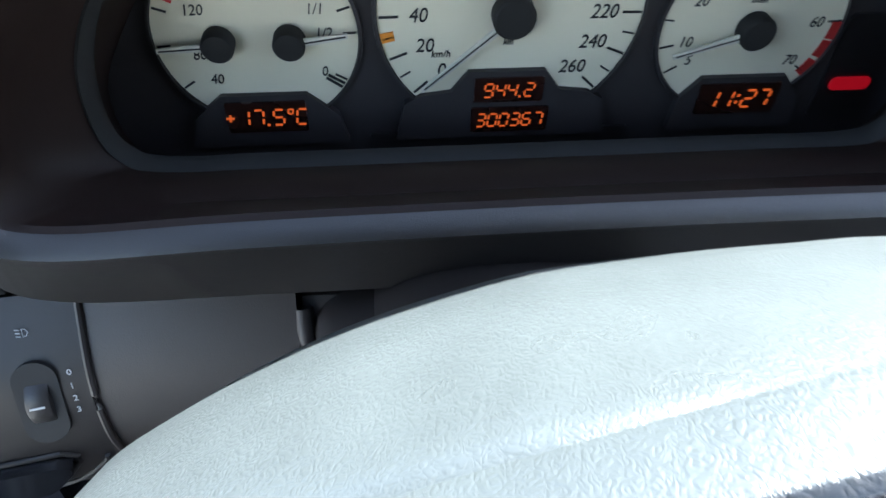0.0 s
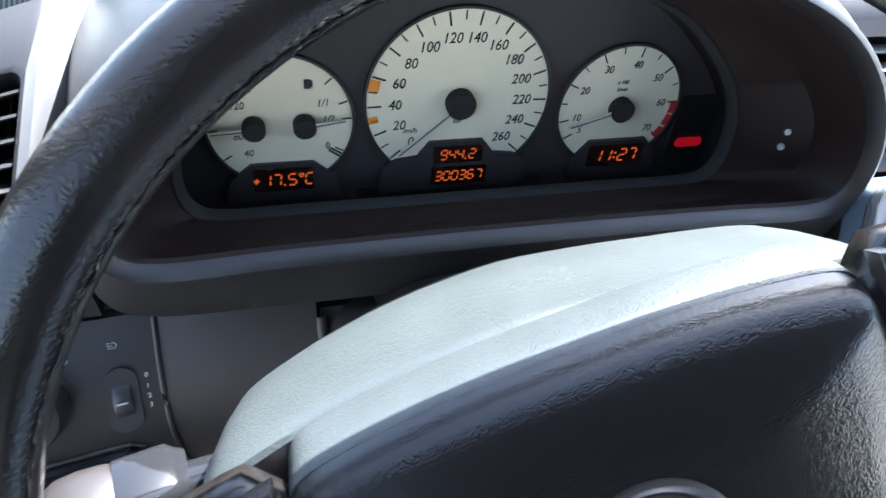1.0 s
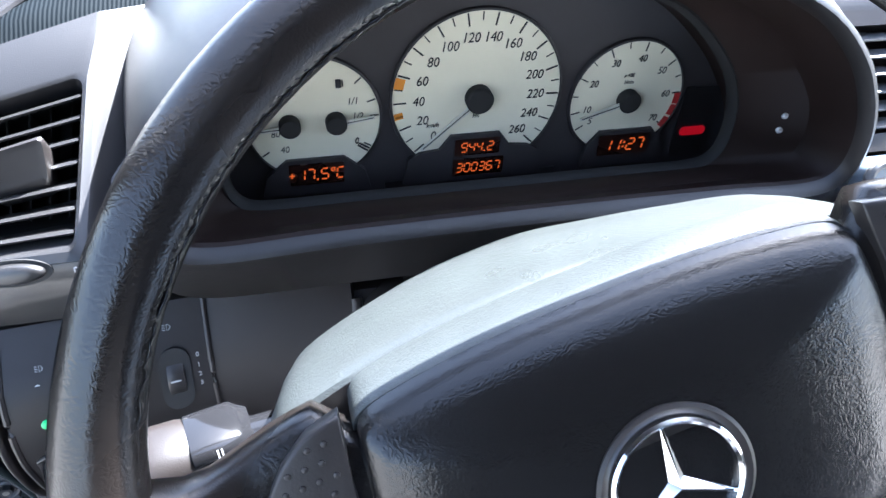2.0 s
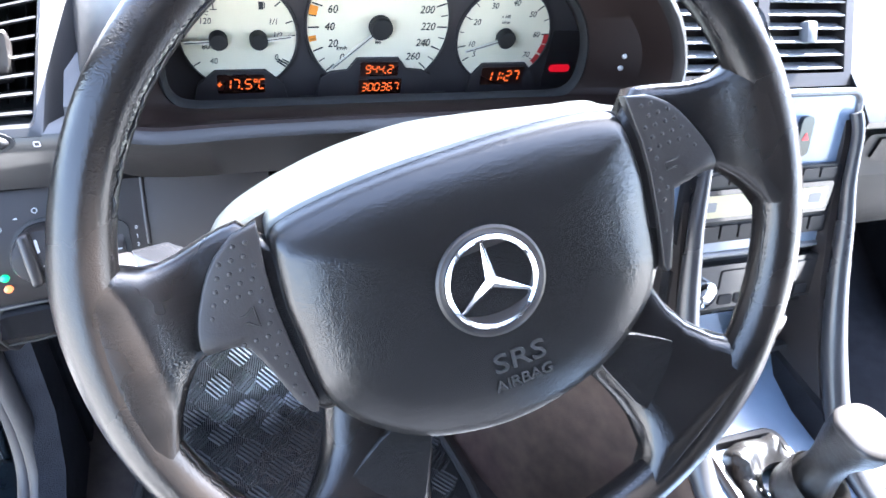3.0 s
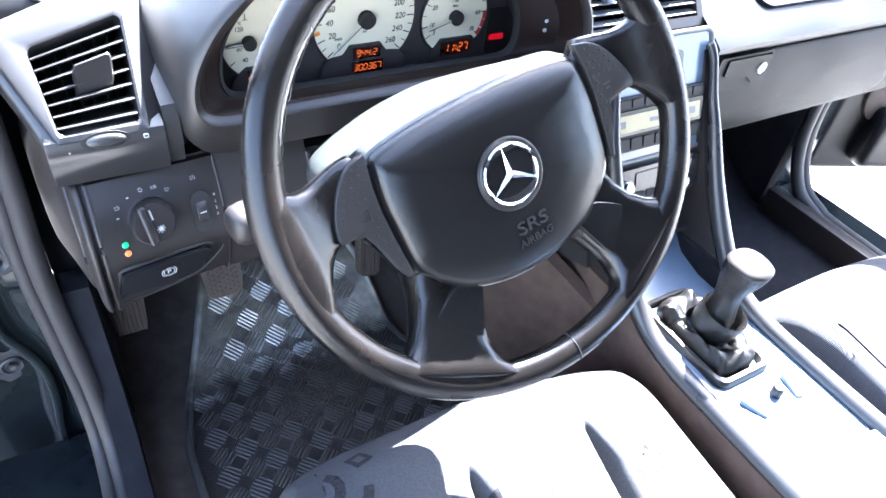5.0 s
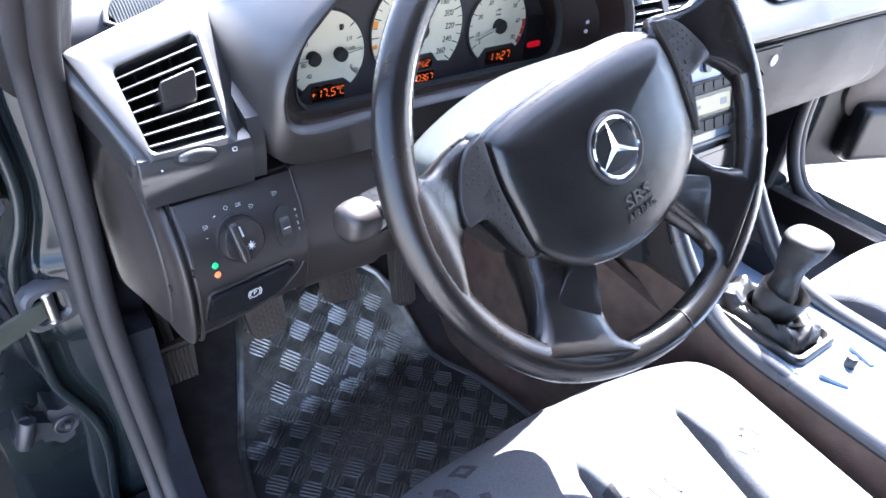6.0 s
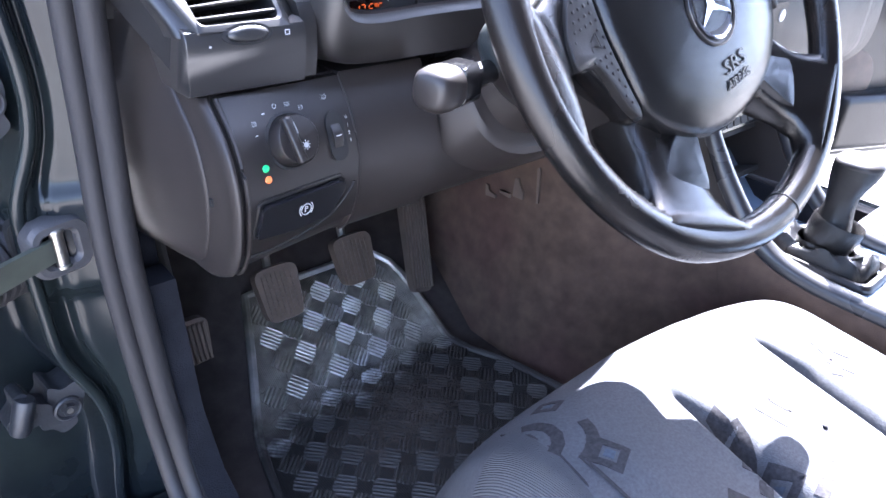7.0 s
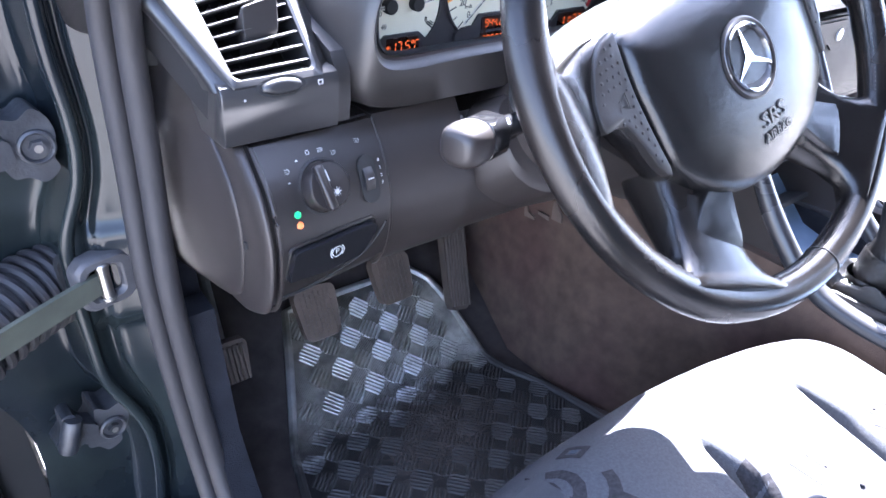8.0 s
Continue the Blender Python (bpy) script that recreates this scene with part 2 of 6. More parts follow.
def tube(path, r, n=10, closed=False, flat=1.0):
    """A round bar along a path; r may be a list of radii."""
    path = [Vector(p) for p in path]
    k = len(path)
    rs = r if isinstance(r, (list, tuple)) else [r] * k
    rings, up = [], Vector((0, 0, 1))
    for i, p in enumerate(path):
        a = path[(i - 1) % k] if closed or i else p
        b = path[(i + 1) % k] if closed or i < k - 1 else p
        d = (b - a).normalized()
        if abs(d.dot(up)) > 0.95:
            up = Vector((0, 1, 0))
        s = d.cross(up).normalized()
        t = s.cross(d)
        rings.append([p + rs[i] * (math.cos(q) * s + flat * math.sin(q) * t) for q in np.linspace(0, 2 * math.pi, n, endpoint=False)])
    if closed:
        return loft(rings + [rings[0]], caps=False)
    return loft(rings)


def lathe(profile, n=32, m=Matrix(), caps=True):
    """Radius and height pairs turned about local z."""
    rings = [[(r * math.cos(q), r * math.sin(q), z) for q in np.linspace(0, 2 * math.pi, n, endpoint=False)] for r, z in profile]
    bm = loft(rings, caps=caps)
    bm.transform(m)
    return bm


def join(*bms):
    out = bmesh.new()
    for b in bms:
        me = bpy.data.meshes.new("tmp")
        b.to_mesh(me)
        b.free()
        out.from_mesh(me)
        bpy.data.meshes.remove(me)
    return out


def smooth_line(points, steps=6, closed=False):
    """A Catmull-Rom line through points."""
    p = [Vector(q) for q in points]
    n, out = len(p), []
    for i in range(n if closed else n - 1):
        a, b, c, d = (p[(i + j) % n] if closed else p[min(max(i + j, 0), n - 1)] for j in (-1, 0, 1, 2))
        for s in range(steps):
            t = s / steps
            out.append(0.5 * ((2 * b) + (c - a) * t + (2 * a - 5 * b + 4 * c - d) * t * t + (3 * b - a - 3 * c + d) * t ** 3))
    if not closed:
        out.append(p[-1])
    return out


def rounded(x0, x1, y0, y1, r, n=5):
    pts = []
    for cx, cy, a in ((x1 - r, y1 - r, 0), (x0 + r, y1 - r, 90), (x0 + r, y0 + r, 180), (x1 - r, y0 + r, 270)):
        pts += [(cx + r * math.cos(radians(a + 90 * i / n)), cy + r * math.sin(radians(a + 90 * i / n))) for i in range(n + 1)]
    return pts


def sheet(fn, nu, nv, thick):
    """A surface fn(u, v), u and v from 0 to 1, with a thickness vector."""
    t = Vector(thick)
    bm = bmesh.new()
    a = [[bm.verts.new(fn(i / nu, j / nv)) for j in range(nv + 1)] for i in range(nu + 1)]
    b = [[bm.verts.new(v.co + t) for v in row] for row in a]
    for i in range(nu):
        for j in range(nv):
            bm.faces.new((a[i][j], a[i + 1][j], a[i + 1][j + 1], a[i][j + 1]))
            bm.faces.new((b[i][j], b[i][j + 1], b[i + 1][j + 1], b[i + 1][j]))
    for i in range(nu):
        bm.faces.new((a[i][0], b[i][0], b[i + 1][0], a[i + 1][0]))
        bm.faces.new((a[i][nv], a[i + 1][nv], b[i + 1][nv], b[i][nv]))
    for j in range(nv):
        bm.faces.new((a[0][j], a[0][j + 1], b[0][j + 1], b[0][j]))
        bm.faces.new((a[nu][j], b[nu][j], b[nu][j + 1], a[nu][j + 1]))
    return bm


def words(text, size, m, depth=0.0003, shear=0.0):
    """Raised lettering centred at a pose, in local x and y."""
    cu = bpy.data.curves.new("words", "FONT")
    cu.body, cu.size, cu.extrude, cu.align_x, cu.align_y, cu.shear, cu.resolution_u = text, size, depth, "CENTER", "CENTER", shear, 3
    ob = bpy.data.objects.new("words", cu)
    scene.collection.objects.link(ob)
    bpy.context.view_layer.update()
    me = bpy.data.meshes.new_from_object(ob.evaluated_get(bpy.context.evaluated_depsgraph_get()))
    bpy.data.objects.remove(ob)
    bpy.data.curves.remove(cu)
    bm = bmesh.new()
    bm.from_mesh(me)
    bpy.data.meshes.remove(me)
    bm.transform(m)
    return bm


def facing(origin, right=(1, 0, 0), up=(0, 0, 1)):
    """A frame with local x to the right, y up and z towards the viewer."""
    r = Vector(right).normalized()
    u = (Vector(up) - r * r.dot(Vector(up))).normalized()
    w = r.cross(u)
    m = Matrix((r, u, w)).transposed().to_4x4()
    m.translation = origin
    return m


def along_x(x0, x1, profile, bev=0.0, seg=2):
    """A profile in y, z pulled along x."""
    m = Matrix(((0, 0, 1, 0), (1, 0, 0, 0), (0, 1, 0, 0), (0, 0, 0, 1)))
    return prism(profile, x0, x1, m, bev, seg)

# steering wheel frame: middle of the rim, right, up and towards the driver
WC = (-0.0007, 0.0197, 0.8453)
EN = Vector((-0.0542, -0.8646, 0.4995)).normalized()
E1 = Vector((0, 0, 1)).cross(EN).normalized()
E2 = EN.cross(E1)

# ---- ground and body shell ----
part("ground", sheet(lambda u, v: (-400 + 800 * u, -400 + 800 * v, 0.0), 8, 8, (0, 0, -0.2)), CONCRETE)
tagged(bpy.data.objects["ground"], "pale sunlit concrete yard round the car", "ground", kind="structure")

floor = thing("floor", "dark carpeted car floor with a rising toe board", "car floor", (0.36, 0.3, 0.25), kind="structure")


def floor_z(y):
    return 0.262 + max(0.0, y - 0.36) * 0.60 if y < 0.62 else 0.418 + (y - 0.62) * 2.2


def floor_pan(x0, x1):
    ys = [-0.75, -0.3, 0.0, 0.2, 0.30, 0.36, 0.42, 0.5, 0.56, 0.62, 0.66, 0.72, 0.78]
    return sheet(lambda u, v: (x0 + (x1 - x0) * u, ys[round(v * 12)], floor_z(ys[round(v * 12)]) + 0.006 * math.sin(9 * u + 3 * v)), 8, 12, (0, 0, -0.02))


part("carpet", floor_pan(-0.37, 0.21), CARPET, floor, "brown-black loop pile carpet")
part("carpet", floor_pan(0.47, 1.10), CARPET_DARK, floor, "dark blue-grey carpet")

# tunnel between the footwells
tunnel = thing("tunnel", "brown felt carpet over the gearbox tunnel", "tunnel", (0.36, 0.3, 0.3), kind="structure")


def tunnel_side(sgn):
    def fn(u, v):
        y = -0.75 + 1.5 * u
        k = max(0.0, min(1.0, (y - 0.0) / 0.28))
        k = k * k * (3 - 2 * k)
        wide = 0.100 + 0.085 * k + 0.004 * math.sin(9 * y)
        top = 0.500 + 0.10 * max(0.0, min(1.0, (y - 0.06) / 0.2))
        z = 0.25 + (top - 0.25) * v
        return (0.362 + sgn * (wide + 0.035 * (1 - v) ** 2 - 0.012 * v), y, z)
    return sheet(fn, 24, 10, (-sgn * 0.02, 0, 0))


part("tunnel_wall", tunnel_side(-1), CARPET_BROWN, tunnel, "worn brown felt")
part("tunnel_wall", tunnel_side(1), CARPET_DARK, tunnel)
for ty, tz, ta, line in ((0.376, 0.497, 0, ((-0.014, -0.010), (0.012, -0.013), (0.014, 0.012), (0.007, 0.012), (0.003, 0.000), (-0.014, -0.004))),
                         (0.348, 0.505, 0, ((-0.014, -0.005), (0.013, -0.003), (0.012, 0.003), (-0.013, 0.004))),
                         (0.322, 0.522, 0, ((-0.013, -0.019), (0.012, -0.021), (0.010, 0.018), (0.002, 0.021), (-0.003, 0.008), (-0.012, -0.004))),
                         (0.288, 0.540, 0, ((-0.006, -0.036), (-0.002, -0.039), (0.005, 0.034), (0.000, 0.037), (-0.004, 0.000)))):
    part("tag", prism([(a * 0.8, b * 0.72) for a, b in line], -0.0015, 0.0015, facing((0.1795, ty, tz), (0, -1, 0), (0, 0, 1)) @ Matrix.Diagonal((-1, 1, 1, 1)), 0.0006, 1), PALE_TAG, tunnel, "torn pale bracket under the dashboard")

for kx, km in ((-0.351, CARPET_DARK), (1.062, CARPET_DARK)):
    part("kick_panel", span(kx, kx + 0.035, 0.345, 0.80, 0.2, 0.86, 0.004), km, floor, "carpeted footwell side")

bulkhead = thing("bulkhead", "dark padded bulkhead behind the dashboard", "bulkhead", (0.36, 0.8, 0.6), kind="structure")
part("panel", span(-0.42, 1.14, 0.78, 0.82, 0.2, 0.86, 0.005), BLACK, bulkhead)


# Unseen roof and rear walls, added to keep skylight out of the cabin
roof = thing("roof", "unseen dark roof lining, added to shade the cabin", "car roof", (0.36, -0.9, 1.3), kind="structure")


def roof_fn(u, v):
    y = -0.20 - 1.60 * v
    w = 0.765 + 0.02 * math.sin(math.pi * v)
    s = 2 * u - 1
    return (0.36 + w * s, y + 0.05 * (1 - s * s) * (1 - v), 1.30 + 0.05 * math.sin(math.pi * min(1, v * 1.2)) - 0.075 * s ** 4)


part("headliner", sheet(roof_fn, 20, 16, (0, 0, 0.03)), HEADLINER, roof)
for x in (-0.44, 1.13):
    part("quarter_panel", span(x, x + 0.03, -1.80, -0.85, 0.2, 1.25, 0.01), PLASTIC, roof)
part("rear_wall", span(-0.44, 1.16, -1.83, -1.80, 0.2, 1.30, 0.01), PLASTIC, roof)
part("rear_floor", span(-0.40, 1.12, -1.80, -0.70, 0.20, 0.26, 0.005), CARPET_DARK, roof)

# ---- dashboard ----
dash = thing("dashboard", "dark grey moulded car dashboard with a soft grained top", "dashboard", (0.36, 0.3, 0.7))
TOP = [(0.80, 0.84), (0.80, 0.865), (0.62, 0.902), (0.45, 0.910), (0.38, 0.903), (0.345, 0.888), (0.33, 0.865), (0.33, 0.80), (0.40, 0.79)]
part("top_pad", along_x(-0.327, 0.475, TOP, 0.004), PLASTIC_SOFT, dash, "grained soft top")

# long narrow cloth-covered strip under the windscreen
def top_z(y):
    return float(np.interp(y, [0.33, 0.345, 0.38, 0.45, 0.62], [0.876, 0.888, 0.903, 0.910, 0.902]))


strip = smooth_line([(-0.282, 0.332, 0), (-0.24, 0.352, 0), (-0.185, 0.374, 0), (-0.11, 0.402, 0), (0.0, 0.440, 0), (0.2, 0.49, 0), (0.45, 0.51, 0)], 6)
rings, rim_a, rim_b = [], [], []
for i, p in enumerate(strip):
    w = 0.020 * min(1.0, 0.45 + i * 0.15)
    ring = []
    for q in np.linspace(0, 2 * math.pi, 14, endpoint=False):
        x, y = p.x - 0.45 * w * math.cos(q), p.y + w * math.cos(q)
        ring.append(Vector((x, y, top_z(y) + 0.0005 + 0.0045 * math.sin(q))))
    rings.append(ring)
    for line, k in ((rim_a, 1.08), (rim_b, -1.08)):
        y = p.y + w * k
        line.append(Vector((p.x - 0.45 * w * k, y, top_z(y) + 0.0015)))
cloth = part("speaker_strip", loft(rings), BROWN_CLOTH, dash, "ribbed grey cloth strip")
part("strip_rim", tube(rim_b[::-1] + [(rim_a[0] + rim_b[0]) / 2 + Vector((-0.008, -0.002, 0.0))] + rim_a, 0.0028, 8), PLASTIC_SOFT, cloth, "raised rim round the strip")

# side module that carries the left air vent: a warped face round the opening and a front lip below it
XL, XR = -0.3120, -0.2185
VC00, VC10, VC01, VC11 = (Vector(p) for p in ((-0.2985, 0.2135, 0.8140), (-0.2355, 0.2165, 0.8140), (-0.3050, 0.2670, 0.8665), (-0.2270, 0.2975, 0.8760)))
VENT_OUT = ((VC10 - VC00) + (VC11 - VC01)).cross((VC01 - VC00) + (VC11 - VC10)).normalized()


def vent_at(u, v, w=0.0):
    """A point of the vent's face: u across, v upwards, w out of it."""
    return VC00 * (1 - u) * (1 - v) + VC10 * u * (1 - v) + VC01 * (1 - u) * v + VC11 * u * v + VENT_OUT * w


def vent_ring(u0, u1, v0, v1, r, w, lean=0.0):
    """A rounded outline on the vent's face; its outer edge may lean outwards towards the top."""
    pts = []
    for cu, cv, a in ((u1 - r, v1 - r, 0), (u0 + r, v1 - r, 90), (u0 + r, v0 + r, 180), (u1 - r, v0 + r, 270)):
        for i in range(7):
            u, v = cu + r * math.cos(radians(a + 15 * i)), cv + r * math.sin(radians(a + 15 * i))
            pts.append(vent_at(u - (lean * max(0.0, v) if u < 0.5 else 0.0), v, w))
    return pts


face = loft([vent_ring(-0.10, 1.72, -0.10, 1.42, 0.03, -0.050, 0.20), vent_ring(-0.10, 1.60, -0.10, 1.42, 0.03, -0.022, 0.20), vent_ring(-0.075, 1.15, -0.085, 1.39, 0.03, -0.003, 0.20), vent_ring(-0.06, 1.10, -0.075, 1.38, 0.03, 0.0, 0.20), vent_ring(-0.055, 1.09, -0.07, 1.37, 0.03, 0.0002, 0.20),
             vent_ring(-0.03, 1.03, -0.02, 1.03, 0.07, 0.0015), vent_ring(0.0, 1.0, 0.0, 1.0, 0.08, 0.0), vent_ring(0.01, 0.99, 0.01, 0.99, 0.08, -0.004), vent_ring(0.01, 0.99, 0.01, 0.99, 0.08, -0.045)], caps=False)
LIP = [(0.240, 0.7635), (0.2190, 0.7637), (0.2150, 0.7655), (0.2125, 0.774), (0.2105, 0.790), (0.2090, 0.800), (0.2092, 0.8060), (0.2115, 0.8105), (0.2190, 0.8130), (0.245, 0.8130), (0.30, 0.80), (0.40, 0.80), (0.40, 0.7635)]
lip = along_x(XL, XR, LIP)
bevel(lip, 0.007, 5, [e for e in lip.edges if all(abs(v.co.x - XL) < 1e-4 and v.co.y < 0.29 for v in e.verts)])


def outer_side(u, v):
    """The module's rounded outer side, from the vent's rim back to the end cover."""
    p = vent_at(-0.080 - 0.20 * max(0.0, -0.06 + 1.44 * v), -0.06 + 1.44 * v, -0.0030)
    return (p.x - 0.011 * math.sin(min(1.0, 4 * u) * math.pi / 2), p.y + 0.008 * (1 - math.cos(min(1.0, 4 * u) * math.pi / 2)) + 0.08 * max(0.0, u - 0.25), p.z - 0.01 * u)


part("hood_skirt", along_x(-0.2170, -0.2040, [(0.2215, 0.7655), (0.2175, 0.785), (0.2165, 0.808), (0.225, 0.822), (0.30, 0.850), (0.30, 0.7655)], 0.003, 2), PLASTIC_SOFT, dash, "lower flank of the hood beside the vent")
part("vent_module", join(face, lip, sheet(outer_side, 16, 12, (0.004, 0.004, 0))), MODULE, dash, "angular corner module beside the pillar", sharp=35)

KNEE_FRONT = [(0.229, 0.7625), (0.224, 0.755), (0.2065, 0.725), (0.1985, 0.695), (0.2010, 0.668), (0.2085, 0.642), (0.226, 0.616), (0.26, 0.598)]
KNEE = [(p.x, p.y) for p in smooth_line([(y, z, 0) for y, z in KNEE_FRONT], 4)] + [(0.42, 0.60), (0.42, 0.762)]


def knee_y(z):
    zs = [p[1] for p in KNEE[:-2]][::-1]
    return float(np.interp(z, zs, [p[0] for p in KNEE[:-2]][::-1]))


# outer flank and end cover, wrapping round to the door opening
FLANK = [(-0.2962, 0.0100), (-0.2972, 0.0030), (-0.2988, -0.0010), (-0.3015, -0.0010), (-0.3045, 0.0055), (-0.3062, 0.0150), (-0.3072, 0.0270), (-0.3080, 0.0390), (-0.3090, 0.050)]
COVER = [(-0.3075, 0.0385), (-0.3100, 0.0405), (-0.3140, 0.0550), (-0.3195, 0.0800), (-0.3270, 0.1100), (-0.3330, 0.1350), (-0.3350, 0.160)]


def lean_in(z):
    """How much of the outward bow is left towards the vent module."""
    return 1 - 0.5 * max(0.0, min(1.0, (z - 0.735) / 0.0275))


def outer_front(z):
    """Front of the dashboard's outer end at a height."""
    return knee_y(z) - 0.021 * lean_in(z) + 0.75 * max(0.0, z - 0.7625)


def wrap(curve, z0, z1, nz, thick):
    line = smooth_line([(x, y, 0) for x, y in curve], 4)

    def fn(u, v):
        z = z0 + (z1 - z0) * v
        p = line[round(u * (len(line) - 1))]
        return (p.x, min(0.36, outer_front(z) + p.y), z)
    return sheet(fn, len(line) - 1, nz, thick)


part("left_flank", wrap(FLANK, 0.600, 0.7625, 26, (0.010, 0.010, 0)), PLASTIC, dash, "rounded outer flank", sharp=70)
part("end_cap", wrap(COVER, 0.603, 0.806, 30, (0.010, 0.002, 0)), PLASTIC, dash, "rounded removable end cover", sharp=70)
part("cap_notch", span(-0.3098, -0.3065, 0.2085, 0.2125, 0.6800, 0.6862, 0.0006), BLACK, dash, "small dark prying notch")
part("knee_panel", along_x(-0.1795, -0.0885, KNEE, 0.003, 2), PLASTIC, dash, "plain grained knee panel")
part("column_surround", along_x(-0.0865, 0.262, [(y + 0.006, min(z, 0.7485)) for y, z in KNEE], 0.003, 2), PLASTIC, dash, "knee panel round the steering column")
part("gap_filler", along_x(-0.088, 0.262, [(0.262, 0.7495), (0.262, 0.765), (0.42, 0.765), (0.42, 0.7495)]), BLACK, dash)
part("split_seam", tube(smooth_line([(x, knee_y(z) - 0.0016, z) for x, z in ((-0.1860, 0.676), (-0.1900, 0.668), (-0.2080, 0.650), (-0.235, 0.640), (-0.270, 0.636), (-0.292, 0.638))], 5), 0.0014, 6), BLACK, dash, "dark joint round the switch plate")
part("screw", lathe([(0.0042, 0), (0.0040, 0.002), (0.0028, 0.003), (0.0008, 0.003)], 14, facing((-0.067, 0.2615, 0.7570))), BUTTON, dash, "bare screw head in the dark gap")
part("gap_block", span(-0.0845, -0.048, 0.255, 0.264, 0.7500, 0.7615, 0.002), GLOSS_BLACK, dash, "black clip block")
for bx, by, br in ((-0.2925, 0.0002, 0.0022), (-0.1797, 0.0000, 0.0016)):
    part("bead", tube([(bx, y - by, z) for y, z in KNEE[2:-5]], br, 8), PLASTIC, dash, "rounded bead beside the switch plate")
part("lower_frame", join(along_x(-0.2995, -0.1815, [(y + 0.006, z) for y, z in KNEE], 0.0)), PLASTIC, dash)

part("column_arch", tube(smooth_line([(x, knee_y(z) + 0.0035, z) for x, z in ((-0.086, 0.746), (-0.083, 0.725), (-0.062, 0.682), (-0.024, 0.650), (0.018, 0.638), (0.060, 0.650), (0.100, 0.682), (0.121, 0.725), (0.124, 0.746))], 6), 0.0042, 10), PLASTIC, dash, "rounded edge of the opening round the column")

# ---- binnacle hood ----
HX, BX = 0.025, 0.012


def d_shape(points, y, grow=0.0, mid=HX):
    """A closed outline from its right half, mirrored about the binnacle's middle and grown evenly outwards."""
    full = list(points) + [(-x, z) for x, z in points[::-1] if x > 1e-6]
    line = smooth_line([(x, 0, z) for x, z in full], 5, True)
    out, n = [], len(line)
    for i, p in enumerate(line):
        d = (line[(i + 1) % n] - line[i - 1]).normalized()
        out.append(Vector((mid + p.x + grow * -d.z, y, p.z + grow * d.x)))
    return out


RIM = [(0, 0.966), (0.07, 0.958), (0.142, 0.933), (0.184, 0.902), (0.208, 0.868), (0.217, 0.838), (0.212, 0.815), (0.188, 0.806), (0.12, 0.808), (0.0, 0.809)]
STEP = [(0, 0.948), (0.065, 0.941), (0.13, 0.917), (0.165, 0.889), (0.191, 0.860), (0.200, 0.836), (0.196, 0.816), (0.175, 0.808), (0.12, 0.807), (0.0, 0.807)]
APERTURE = [(0, 0.935), (0.06, 0.928), (0.108, 0.912), (0.145, 0.880), (0.162, 0.852), (0.166, 0.825), (0.161, 0.809), (0.145, 0.8035), (0.10, 0.8035), (0.0, 0.8035)]
BACK = [(0, 0.932), (0.06, 0.922), (0.112, 0.902), (0.150, 0.872), (0.175, 0.842), (0.193, 0.809), (0.190, 0.777), (0.170, 0.766), (0.10, 0.766), (0.0, 0.766)]
OUTER = [(0, 0.972), (0.075, 0.964), (0.150, 0.938), (0.192, 0.907), (0.218, 0.872), (0.228, 0.836), (0.226, 0.790), (0.20, 0.770), (0.12, 0.768), (0.0, 0.768)]
FAR = [(0, 0.952), (0.08, 0.945), (0.155, 0.928), (0.205, 0.905), (0.240, 0.872), (0.250, 0.833), (0.250, 0.785), (0.225, 0.768), (0.12, 0.766), (0.0, 0.766)]
hood = loft([d_shape(FAR, 0.47), d_shape(FAR, 0.36, 0.002), d_shape(OUTER, 0.27, 0.006), d_shape(OUTER, 0.222), d_shape(OUTER, 0.208, -0.004), d_shape(RIM, 0.200, 0.003), d_shape(RIM, 0.1985, 0.000), d_shape(RIM, 0.2005, -0.003), d_shape(RIM, 0.206, -0.006)], caps=False)
part("binnacle_hood", hood, PLASTIC_SOFT, dash, "deep grained hood over the instruments", sharp=60)
bez = loft([d_shape(RIM, 0.2055, -0.0055), d_shape(RIM, 0.2085, -0.0075), d_shape(STEP, 0.228, 0.002), d_shape(STEP, 0.235), d_shape(APERTURE, 0.254, 0.003, BX), d_shape(APERTURE, 0.2555, 0.001, BX), d_shape(APERTURE, 0.2585, 0.0005, BX), d_shape(APERTURE, 0.260, 0.004, BX), d_shape(BACK, 0.300, -0.001, 0.022), d_shape(BACK, 0.306, -0.002, 0.022)], caps=False)
part("bezel", bez, BEZEL, dash, "black inner bezel sloping to the dials", sharp=40)

# Black ring painted in for the shadow groove at the dial opening
gasket = loft([d_shape(APERTURE, 0.2600, 0.0035, BX), d_shape(APERTURE, 0.2530, 0.0050, BX), d_shape(APERTURE, 0.2510, 0.0030, BX), d_shape(APERTURE, 0.2540, 0.0000, BX), d_shape(APERTURE, 0.2590, -0.0005, BX)], caps=False)
part("gasket", gasket, BLACK, dash, "black ring for the shadow groove round the dials", sharp=50)

# ---- passenger side of the dashboard ----
PDASH = [(0.80, 0.84), (0.80, 0.865), (0.62, 0.902), (0.45, 0.908), (0.385, 0.900), (0.33, 0.878), (0.26, 0.838), (0.205, 0.808), (0.190, 0.797), (0.190, 0.790), (0.205, 0.784), (0.24, 0.782), (0.30, 0.70), (0.8, 0.70)]
part("passenger_pad", along_x(0.468, 1.06, PDASH, 0.003, 2), DASH_PAD, dash, "grained pad before the passenger, coloured dark and bluish as if lit by sky only")
S = Vector((0, 0.125, 0.070)).normalized()
LID = facing((0.80, 0.2745, 0.8475), (1, 0, 0), S)
